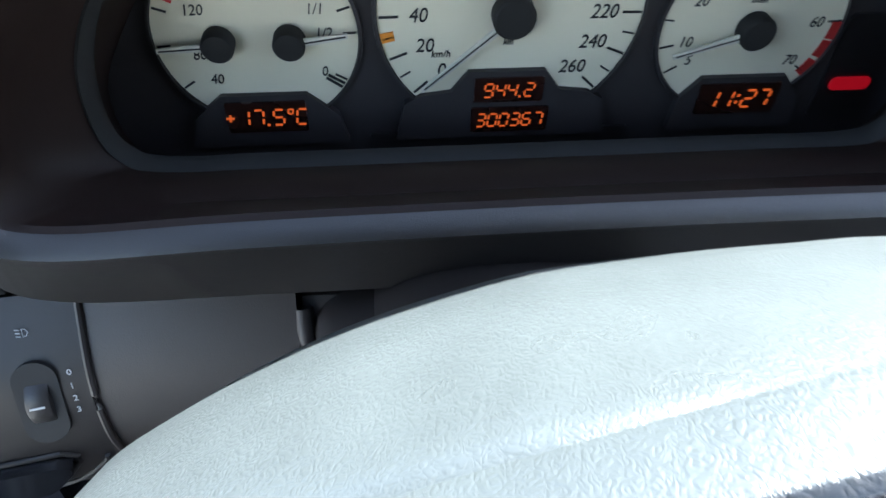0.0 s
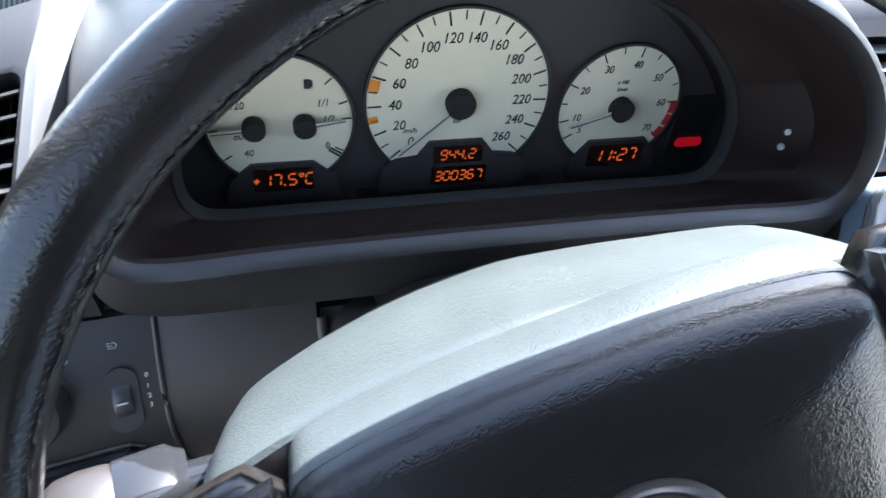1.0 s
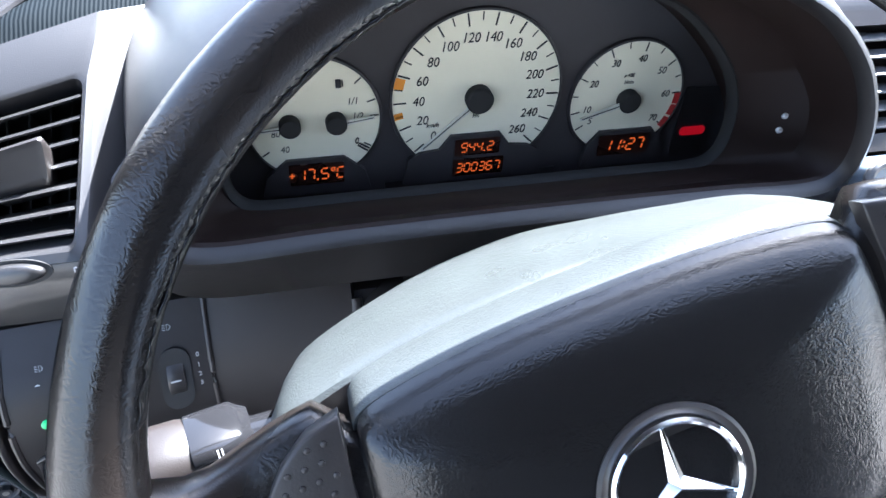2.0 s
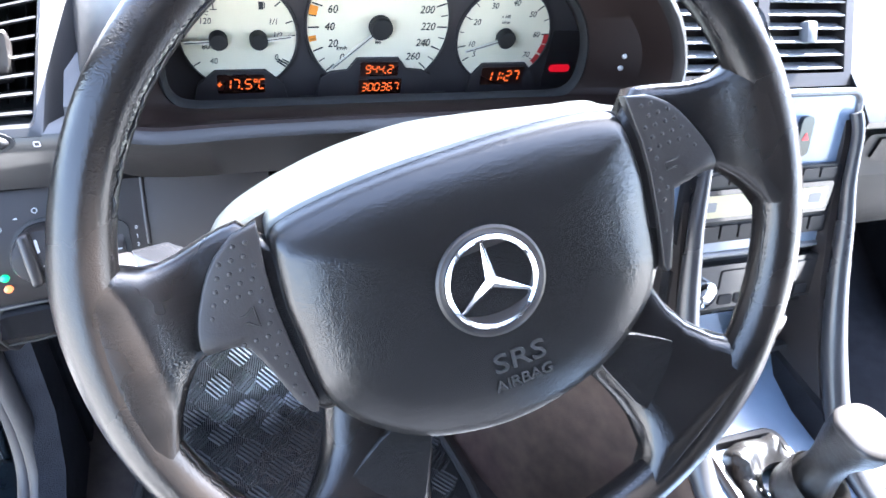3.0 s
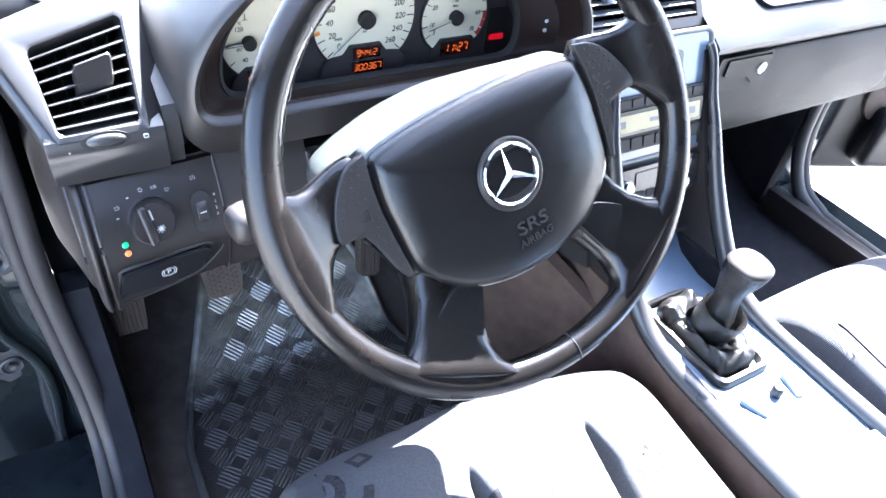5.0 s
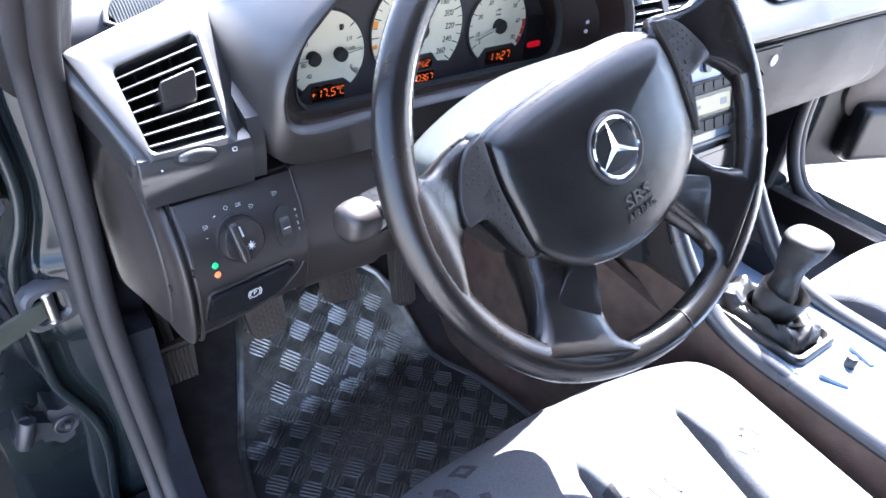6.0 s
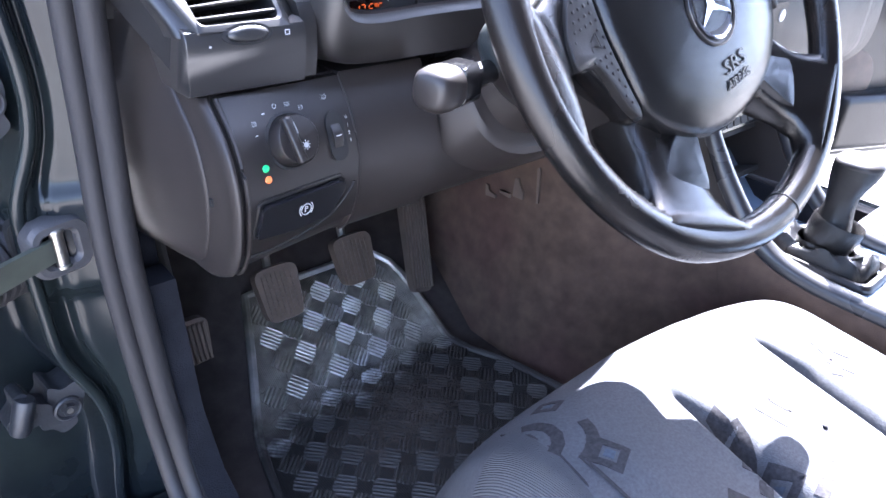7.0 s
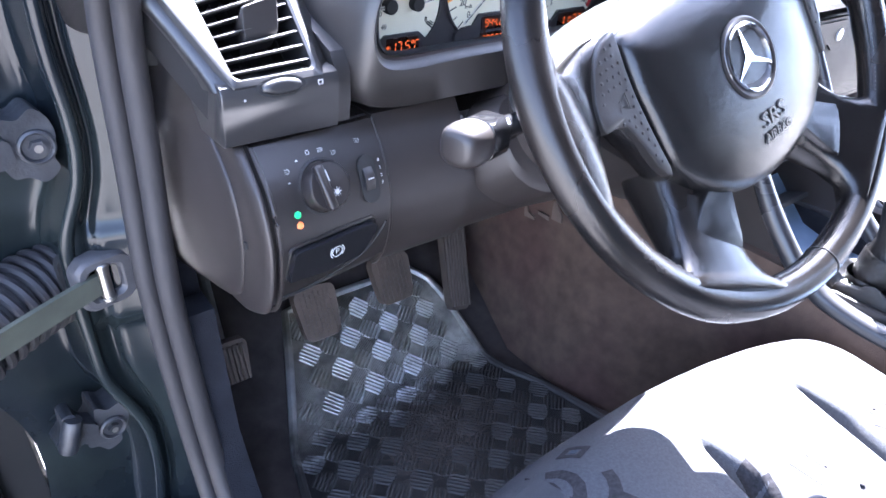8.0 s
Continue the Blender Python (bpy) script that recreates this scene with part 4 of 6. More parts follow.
SEGMENTS = {"0": "abcdef", "1": "bc", "2": "abged", "3": "abgcd", "4": "fgbc", "5": "afgcd", "6": "afgedc", "7": "abc", "8": "abcdefg", "9": "abcdfg", "C": "afed"}


def segment_text(text, size, m):
    """Slanted seven-segment figures centred at a pose."""
    w, h, t, gap = 0.52 * size, 0.90 * size, 0.115 * size, 0.20 * size
    wide = {".": 0.12 * size, ":": 0.16 * size, "\u00b0": 0.26 * size, "+": 0.42 * size}
    total = sum(wide.get(c, w) + gap for c in text) - gap
    place = {"a": (0, h / 2, 0), "g": (0, 0, 0), "d": (0, -h / 2, 0), "f": (-w / 2, h / 4, 1), "b": (w / 2, h / 4, 1), "e": (-w / 2, -h / 4, 1), "c": (w / 2, -h / 4, 1)}
    figures, x = [], -total / 2
    for c in text:
        bits = []
        cw = wide.get(c, w)
        cx = x + cw / 2
        if c in SEGMENTS:
            for k in SEGMENTS[c]:
                px, py, up = place[k]
                bits.append(box(t if up else w - 1.3 * t, h / 2 - 1.3 * t if up else t, 0.0002, Matrix.Translation((cx + px, py, 0))))
        elif c == ".":
            bits.append(box(t * 1.2, t * 1.2, 0.0002, Matrix.Translation((cx, -h / 2, 0))))
        elif c == ":":
            bits += [box(t * 1.2, t * 1.2, 0.0002, Matrix.Translation((cx, y, 0))) for y in (-h / 5, h / 5)]
        elif c == "+":
            bits += [box(cw, t, 0.0002, Matrix.Translation((cx, 0, 0))), box(t, cw, 0.0002, Matrix.Translation((cx, 0, 0)))]
        else:
            bits += [box(cw * 0.7, t * 0.8, 0.0002, Matrix.Translation((cx, h / 2 - dy, 0))) for dy in (0, cw)] + [box(t * 0.8, cw, 0.0002, Matrix.Translation((cx + dx, h / 2 - cw / 2, 0))) for dx in (-cw * 0.45, cw * 0.45)]
        x += cw + gap
        bm = join(*bits)
        bm.transform(m @ Matrix(((1, 0.12, 0, 0), (0, 1, 0, 0), (0, 0, 1, 0), (0, 0, 0, 1))))
        figures.append(bm)
    return figures


def readout(x0, x1, z0, z1, text, size, parent):
    lcd = part("readout", prism(rounded(x0, x1, z0, z1, 0.0012), 0.004, 0.0052, CF), LCD, parent, "amber digital readout")
    for figure in segment_text(text, size, CF @ pose((x0 + x1) / 2, (z0 + z1) / 2, 0.0055)):
        part("figure", figure, DIGIT, lcd, "glowing amber figure", smooth=False)


SX, SZ, SR = 0.012, 0.843, 0.0590
sp_d = disc("speedometer", SX, SZ, SR)
kmh = lambda v: 222 - v * 264 / 260
ticks(SX, SZ, SR - 0.0008, [kmh(v) for v in range(0, 261, 20)], 0.0085, 0.0011, INK, sp_d)
ticks(SX, SZ, SR - 0.0008, [kmh(v) for v in range(10, 260, 20)], 0.0055, 0.0008, INK, sp_d)
ticks(SX, SZ, SR - 0.0002, [kmh(v) for v in (51.5, 53, 54.5, 56, 57.5)], 0.0065, 0.0017, ORANGE_INK, sp_d, "orange speed mark")
ticks(SX, SZ, SR - 0.0002, [kmh(v) for v in (29, 30.5, 32)], 0.0060, 0.0016, ORANGE_INK, sp_d, "orange speed mark")
numerals(SX, SZ, SR, [(str(v), kmh(v), 0.71 if 80 < v < 200 else 0.70) for v in range(0, 261, 20)], 0.0094, sp_d)
numerals(SX, SZ, SR, [("km/h", 212, 0.62)], 0.0050, sp_d)
numerals(SX, SZ, SR, [("km", 268, 0.24)], 0.0045, sp_d)
hump([(-0.040, 0.779), (-0.036, 0.799), (-0.028, 0.8035), (-0.014, 0.805), (-0.006, 0.8155), (0.030, 0.8155), (0.038, 0.805), (0.052, 0.8035), (0.060, 0.799), (0.064, 0.779)], sp_d)
readout(-0.003, 0.030, 0.7995, 0.8125, "944.2", 0.0078, sp_d)
readout(-0.004, 0.034, 0.7825, 0.7965, "300367", 0.0078, sp_d)
needle(SX, SZ, 221, 0.053, sp_d, 0.0095)
TX, TZ, TR = 0.1245, 0.833, 0.0430
ta_d = disc("rev_counter", TX, TZ, TR)
rpm = lambda v: 231 - v * 3.8
ticks(TX, TZ, TR - 0.0006, [rpm(v) for v in (5, 10, 20, 30, 40, 50, 60, 70)], 0.0065, 0.0009, INK, ta_d)
ticks(TX, TZ, TR - 0.0006, [rpm(v) for v in (15, 25, 35, 45, 55)], 0.0042, 0.0007, INK, ta_d)
ticks(TX, TZ, TR - 0.0001, [rpm(v) for v in np.arange(60.5, 63.2, 0.5)] + [rpm(v) for v in np.arange(64, 67, 0.5)] + [rpm(v) for v in np.arange(67.8, 70.8, 0.5)], 0.0045, 0.0018, RED_INK, ta_d, "red zone")
numerals(TX, TZ, TR, [(str(v), rpm(v), 0.71) for v in (5, 10, 20, 30, 40, 50, 60, 70)], 0.0074, ta_d)
numerals(TX, TZ, TR, [("x 100", 95, 0.42), ("1/min", 95, 0.30)], 0.0040, ta_d)
hump([(0.097, 0.779), (0.0985, 0.797), (0.108, 0.8085), (0.150, 0.8085), (0.1605, 0.797), (0.163, 0.779)], ta_d)
readout(0.108, 0.149, 0.7885, 0.8055, "11:27", 0.0104, ta_d)
needle(TX, TZ, 197, 0.038, ta_d, 0.0082)
FX, FZ, FR = -0.099, 0.8335, 0.0435
fu_d = disc("temperature_and_fuel_dial", FX, FZ, FR)
ticks(FX, FZ, FR - 0.0006, [232, 213, 184, 160], 0.0058, 0.0009, INK, fu_d)
ticks(FX, FZ, FR - 0.0006, [42, 18, 2, -30], 0.0058, 0.0009, INK, fu_d)
ticks(FX, FZ, FR - 0.0004, [152, 149, 146], 0.0072, 0.0012, RED_INK, fu_d, "red heat mark")
ticks(FX, FZ, FR - 0.0006, [-33, -36], 0.0085, 0.0013, INK, fu_d)
numerals(FX, FZ, FR, [("40", 223, 0.66), ("80", 196, 0.62), ("120", 152, 0.64), ("1/1", 26, 0.66), ("1/2", 3, 0.66), ("0", -32, 0.74)], 0.0068, fu_d)
numerals(FX, FZ, FR, [("\u00b0C", 141, 0.70)], 0.0045, fu_d)
pump = CF @ pose(FX + 0.0175, FZ + 0.0255, 0.0017)
part("fuel_mark", join(prism([(-0.002, -0.003), (0.0015, -0.003), (0.0015, 0.003), (-0.002, 0.003)], 0, 0.0003, pump), prism([(0.002, -0.002), (0.0028, -0.002), (0.0028, 0.002), (0.002, 0.003)], 0, 0.0003, pump)), INK, fu_d, "black fuel pump symbol", smooth=False)
part("heat_mark", join(prism([(-0.0004, -0.003), (0.0004, -0.003), (0.0004, 0.003), (-0.0004, 0.003)], 0, 0.0003, CF @ pose(FX - 0.0175, FZ + 0.0255, 0.0017)), prism([(-0.0025, -0.0036), (0.0025, -0.0036), (0.0025, -0.0030), (-0.0025, -0.0030)], 0, 0.0003, CF @ pose(FX - 0.0175, FZ + 0.0255, 0.0017))), INK, fu_d, "black thermometer symbol", smooth=False)
hump([(-0.138, 0.779), (-0.134, 0.7945), (-0.120, 0.8065), (-0.081, 0.8065), (-0.067, 0.7945), (-0.063, 0.779)], fu_d)
readout(-0.119, -0.082, 0.7870, 0.8035, "+17.5\u00b0C", 0.0092, fu_d)
needle(-0.115, 0.833, 183, 0.0255, fu_d, 0.0070)
needle(-0.085, 0.833, 8, 0.0255, fu_d, 0.0070)
part("lamp_field", prism(rounded(0.172, 0.203, 0.782, 0.838, 0.003), 0.0, 0.0010, CF), LAMP_FIELD, cluster, "black field of warning lamps")
part("warning_lamp", prism(rounded(0.1765, 0.1975, 0.7980, 0.8050, 0.003), 0.0012, 0.0022, CF), RED_LAMP, cluster, "glowing red warning lamp")
part("lamp_field", prism(rounded(-0.053, 0.077, 0.7685, 0.7805, 0.001), 0.0, 0.0016, CF, 0.0004), LAMP_FIELD, cluster, "glossy strip of unlit lamps")
for bx, zs in ((-0.1800, (0.842, 0.830, 0.809)), (0.2095, (0.8435, 0.8325))):
    for z in zs:
        part("button", lathe([(0.0023, -0.008), (0.0023, 0.0000), (0.0018, 0.0008), (0.0006, 0.0011)], 14, facing((bx, 0.2330 if bx < 0 else 0.2405, z), (1, 0.3 if bx < 0 else -0.3, 0))), BUTTON, cluster, "small pale trip button")

# ---- side air vent ----
vent = thing("air_vent", "side air vent with wide slats and a slider", "air vent", vent_at(0.5, 0.5))
part("vent_box", loft([vent_ring(0.0, 1.0, 0.0, 1.0, 0.08, -0.046), vent_ring(0.0, 1.0, 0.0, 1.0, 0.08, -0.043)]), BLACK, vent)


def vent_bar(u0, u1, profile):
    """A bar across the vent with a profile of v and w pairs."""
    return loft([[vent_at(u, v, w) for v, w in profile] for u in (u0, u1)])


for i in range(7):
    v = 0.085 + 0.132 * i
    part("slat", vent_bar(0.012, 0.988, [(v, -0.0005), (v + 0.024, -0.0020), (v + 0.030, -0.0035), (v + 0.115, -0.0190), (v + 0.100, -0.0195), (v - 0.004, -0.0025)]), MODULE, vent, sharp=25)
for i in range(6):
    u = 0.14 + 0.145 * i
    part("vane", loft([[vent_at(u + du, 0.02, w) for du, w in ((-0.007, -0.022), (0.007, -0.022), (0.007, -0.042), (-0.007, -0.042))], [vent_at(u + du, 0.98, w) for du, w in ((-0.007, -0.022), (0.007, -0.022), (0.007, -0.042), (-0.007, -0.042))]]), PLASTIC_SMOOTH, vent)
tab = loft([vent_ring(0.36, 0.80, 0.40, 0.64, 0.05, -0.012), vent_ring(0.36, 0.80, 0.40, 0.64, 0.05, 0.001), vent_ring(0.38, 0.78, 0.42, 0.62, 0.04, 0.0035), vent_ring(0.42, 0.74, 0.45, 0.60, 0.03, 0.0030)])
tab_mid = vent_at(0.58, 0.52)
for v in tab.verts:
    v.co += VENT_OUT * 0.85 * (v.co - tab_mid).dot((VC01 - VC00).normalized())
part("tab", tab, PLASTIC_SMOOTH, vent, "square finger tab")
SL = facing((-0.266, 0.2125, 0.8035), (1, 0, 0), (0, 0.3, 1))
part("slider_well", prism([(0.0195 * math.cos(q), 0.0078 * math.sin(q)) for q in np.linspace(0, 2 * math.pi, 32, endpoint=False)], -0.004, 0.0012, SL @ pose(0, 0.002, 0.003), 0.0005), BLACK, vent, "dark well of the slider")
rings = [[SL @ Vector((0.0160 * k * math.cos(q), 0.0020 + 0.0058 * k * math.sin(q), z)) for q in np.linspace(0, 2 * math.pi, 32, endpoint=False)] for k, z in ((1.0, -0.002), (1.0, 0.0050), (0.95, 0.0068), (0.82, 0.0080), (0.5, 0.0086), (0.1, 0.0088))]
part("slider", loft(rings), MODULE, vent, "oval airflow slider", sharp=60)
part("mark", tube([facing((-0.2345, 0.2086, 0.8050), (1, 0, 0), (0, 0.1, 1)) @ Vector((x, y, 0.0002)) for x, y in rounded(-0.0017, 0.0017, -0.0016, 0.0016, 0.0004)], 0.0004, 5, True), WHITE, vent, "white square mark")
part("mark", prism([(-0.027 + 0.0009 * math.cos(q), 0.0009 * math.sin(q)) for q in np.linspace(0, 6.283, 12, endpoint=False)], 0.0, 0.0004, facing((-0.268, 0.2086, 0.8005), (1, 0, 0), (0, 0.1, 1))), WHITE, vent, "white dot")

# ---- light switch panel ----
lights = thing("light_switch_panel", "light switch panel with a rotary knob and level dial", "switch panel", (-0.24, 0.2, 0.71))
LPX0, LPX1 = -0.2930, -0.1805


part("plate", sheet(lambda u, v: (LPX0 + (LPX1 - LPX0) * u, knee_y(0.636 + 0.125 * v) - 0.001, 0.636 + 0.125 * v), 8, 14, (0, 0.012, 0)), PLASTIC_SMOOTH, lights, "matt black switch plate")
KF = facing((-0.2456, 0.2070, 0.7253), (1, 0, 0), (0, 0.43, 1))
part("knob_recess", lathe([(0.0225, -0.004), (0.0225, 0.0008), (0.0205, 0.0012), (0.020, -0.001)], 40, KF), BLACK, lights)
knob = part("rotary_knob", lathe([(0.0200, -0.002), (0.0197, 0.004), (0.0190, 0.0150), (0.0176, 0.0172), (0.010, 0.0178), (0.002, 0.0178)], 40, KF), PLASTIC_SMOOTH, lights, "round black light knob")
part("finger_bar", box(0.0075, 0.036, 0.010, KF @ pose(-0.006, 0, 0.0195, 0, 0, 8), 0.003, 3), PLASTIC_SMOOTH, knob, "raised finger bar")
part("mark", box(0.0016, 0.0085, 0.0004, KF @ pose(-0.0015, 0.0085, 0.0181, 0, 0, 8)), WHITE, knob, "white pointer line")
sunny = [lathe([(0.0021, 0), (0.0021, 0.0004)], 14, KF @ pose(0.0040, -0.0055, 0.0178))]
for i in range(8):
    sunny.append(box(0.0012, 0.0006, 0.0004, KF @ pose(0.0040 + 0.0032 * math.cos(i * math.pi / 4), -0.0055 + 0.0032 * math.sin(i * math.pi / 4), 0.0181, 0, 0, 45 * i)))
part("mark", join(*sunny), WHITE, knob, "white sun symbol", smooth=False)
LV = facing((-0.2005, knee_y(0.7195) - 0.0016, 0.7195), (1, 0, 0), (0, 0.4, 1))
lev = part("level_dial", prism(rounded(-0.0090, 0.0090, -0.0205, 0.0205, 0.0088), -0.004, 0.0004, LV, 0.0003), BLACK, lights, "headlamp level thumb wheel")
part("thumb_wheel", lathe([(0.0160, -0.0048), (0.0165, -0.004), (0.0165, 0.004), (0.0160, 0.0048)], 32, LV @ pose(0, 0, -0.0130, 0, 90, 0)), GRIP, lev)
part("mark", box(0.006, 0.0009, 0.0005, LV @ pose(0, 0, 0.0037)), WHITE, lev, "white line")


def on_panel(x, z):
    return facing((x, knee_y(z) - 0.0016, z), (1, 0, 0), (0, 0.3, 1))


def lamp_icon(x, z, k=1.0, both=False):
    """A thin outlined lamp with three rays."""
    F = on_panel(x, z)
    bits = [tube([F @ Vector((k * a, k * b, 0.0002)) for a, b in ((-0.0004, -0.0014), (0.0006, -0.0012), (0.0013, 0.0), (0.0006, 0.0012), (-0.0004, 0.0014))], 0.00022, 4, True)]
    for side in ((-1, 1) if both else (-1,)):
        bits += [box(0.0014 * k, 0.0003, 0.0003, F @ pose(side * 0.0018 * k, dy * k, 0.0002, 0, 0, 12 * side)) for dy in (-0.0012, 0.0, 0.0012)]
    return join(*bits)


for x, z, k, both in ((-0.2715, 0.7425, 1.1, False), (-0.2380, 0.7495, 1.0, True), (-0.2265, 0.7455, 1.1, False)):
    part("symbol", lamp_icon(x, z, k, both), WHITE, lights, "white lamp symbol", smooth=False)
part("symbol", prism([(-0.0016, -0.0004), (0.0016, -0.0004), (0.0004, 0.0008)], 0, 0.0003, on_panel(-0.2615, 0.7470)), WHITE, lights, "white arrow symbol", smooth=False)
part("symbol", lathe([(0.0018, 0), (0.0018, 0.0003), (0.0014, 0.0003), (0.0014, 0)], 16, on_panel(-0.2495, 0.7500), False), WHITE, lights, "white ring symbol")
part("symbol", prism([(-0.0015, -0.0003), (0.0015, -0.0003), (0.0, 0.0007)], 0, 0.0003, on_panel(-0.2735, 0.7355)), WHITE, lights, "white arrow symbol", smooth=False)
part("symbol", lamp_icon(-0.2015, 0.7485, 1.3), WHITE, lights, "white headlamp symbol", smooth=False)
for i, s in enumerate("0123"):
    part("figure", words(s, 0.0042, on_panel(-0.1868, 0.731 - 0.0060 * i), 0.0002), WHITE, lights, "small white figure", smooth=False)
part("green_lamp", lathe([(0.0028, -0.001), (0.0028, 0.0008), (0.0018, 0.0014), (0.0004, 0.0016)], 20, on_panel(-0.2735, 0.7125)), GREEN_LAMP, lights, "lit green tell-tale")
part("amber_lamp", lathe([(0.0028, -0.001), (0.0028, 0.0008), (0.0018, 0.0014), (0.0004, 0.0016)], 20, on_panel(-0.2730, 0.7040)), AMBER_LAMP, lights, "lit amber tell-tale")

PF = facing((0, 0.1995, 0.6670), (1, 0, 0), (0, -0.15, 1)) @ Matrix.Translation((0, -0.667, 0))
PULL = [(-0.2885, 0.6595), (-0.2830, 0.6838), (-0.2800, 0.6858), (-0.2045, 0.6848), (-0.1995, 0.6800), (-0.2010, 0.6740), (-0.2120, 0.6600), (-0.2180, 0.6555), (-0.2520, 0.6545)]
well = [(-0.2455 + (x + 0.2455) * 1.05, 0.6705 + (z - 0.6705) * 1.17) for x, z in PULL]
part("recess", prism(well, -0.004, -0.0006, PF, 0.0004), BLACK, lights, "dark well round the pull")
ph = part("parking_brake_pull", prism(PULL, -0.003, 0.0060, PF, 0.0022, 3), GLOSS_BLACK, lights, "smooth black parking brake pull")
part("well_rim", tube([PF @ Vector((x, z, -0.0002)) for x, z in well], 0.0015, 8, True), PLASTIC_SMOOTH, lights, "rounded rim of the well")
PM = PF @ Matrix.Translation((-0.2425, 0.6715, 0.0062))
part("symbol", join(tube([PM @ Vector((0.0050 * math.cos(q), 0.0050 * math.sin(q), 0.0002)) for q in np.linspace(0, 2 * math.pi, 28, endpoint=False)], 0.00045, 5, True), words("P", 0.0078, PM, 0.0002), tube([PM @ Vector((0.0068 * math.cos(q), 0.0068 * math.sin(q), 0.0002)) for q in np.linspace(-0.8, 0.8, 9)], 0.00045, 5), tube([PM @ Vector((-0.0068 * math.cos(q), 0.0068 * math.sin(q), 0.0002)) for q in np.linspace(-0.8, 0.8, 9)], 0.00045, 5)), WHITE, ph, "white parking brake symbol", smooth=False)

def bow(ob):
    """The dashboard's outer end curves towards the driver."""
    for v in ob.data.vertices:
        v.co.y += 0.165 * min(0.0, v.co.x + 0.172) * lean_in(v.co.z)
    ob.data.update()


for ob in list(dash.children) + list(lights.children_recursive):
    if ob.parent is not dash or ob.name.split(".")[0] in ("lower_frame", "split_seam", "bead"):
        bow(ob)

# ---- pedals ----
def pedal(name, label, x, y, z, w, h, lean, arm_to, pattern, turn=0):
    t = thing(name, label, "pedal", (x, y, z), "foot pedals")
    F = facing((x, y, z), (1, 0, 0), (0, math.sin(radians(lean)), math.cos(radians(lean)))) @ pose(0, 0, 0, 0, 0, turn)
    half = [(0.0, -0.5), (0.24, -0.5), (0.34, -0.48), (0.41, -0.42), (0.44, -0.3), (0.5, 0.36), (0.485, 0.46), (0.42, 0.53), (0.30, 0.56), (0.0, 0.57)]
    o = [(w * a, h * b) for a, b in half] + [(-w * a, h * b) for a, b in half[-2:0:-1]]
    p = part("pad", prism(o, -0.008, 0.008, F, 0.004, 3), RUBBER, t, "worn rubber pad")
    bits = []
    if pattern == "ribs":
        for i in range(7):
            bits.append(box(w * 0.082, h * 0.92, 0.007, F @ pose(-w * 0.36 + w * 0.12 * i, 0, 0.0095), 0.0008, 1))
    else:
        for i in range(7):
            for j in range(8):
                bits.append(box(0.0035, h * 0.085, 0.003, F @ pose(-w * 0.33 + w * 0.11 * i, -h * 0.40 + h * 0.115 * (j + 0.5 * (i % 2)), 0.0085)))
    part("tread", join(*bits), RUBBER, p, "raised tread", smooth=False)
    if arm_to:
        part("arm", tube([F @ Vector((0, 0, -0.008)), (F @ Vector((0, h * 0.3, -0.02))), arm_to], 0.006, 8), STEEL, t, "bare steel arm")
    return t


pedal("clutch_pedal", "worn rubber clutch pedal on a steel arm", -0.153, 0.425, 0.418, 0.060, 0.068, 25, (-0.165, 0.45, 0.60), "blocks")
pedal("brake_pedal", "worn rubber brake pedal on a steel arm", -0.027, 0.437, 0.420, 0.062, 0.066, 25, (-0.035, 0.50, 0.60), "blocks")
pedal("accelerator_pedal", "tall ribbed accelerator pedal", 0.101, 0.455, 0.397, 0.044, 0.155, 28, (0.080, 0.52, 0.56), "ribs", -11)
pedal("parking_brake_pedal", "small ribbed parking brake pedal by the door side", -0.288, 0.388, 0.424, 0.046, 0.050, 18, (-0.30, 0.40, 0.58), "ribs")

# ---- floor mat ----
mat_thing = thing("floor_mat", "silver chequer-plate floor mat, worn dark in the middle", "floor mat", (-0.08, 0.35, 0.27))


def mat_edge(y):
    left = np.interp(y, [0.0, 0.25, 0.345, 0.45, 0.51, 0.54], [-0.262, -0.262, -0.238, -0.190, -0.165, -0.150])
    right = np.interp(y, [0.0, 0.17, 0.26, 0.32, 0.37, 0.46, 0.495, 0.515], [0.150, 0.145, 0.126, 0.098, 0.094, 0.088, 0.076, 0.055])
    return float(left), float(right)


def mat_z(x, y):
    return floor_z(y) + 0.012 + 0.004 * math.sin(14 * x + 5 * y) * (1 if y < 0.45 else 0.4)


def mat_fn(u, v):
    y = 0.515 * v
    a, b = mat_edge(y)
    x = a + (b - a) * u
    return (x, y, mat_z(x, y))


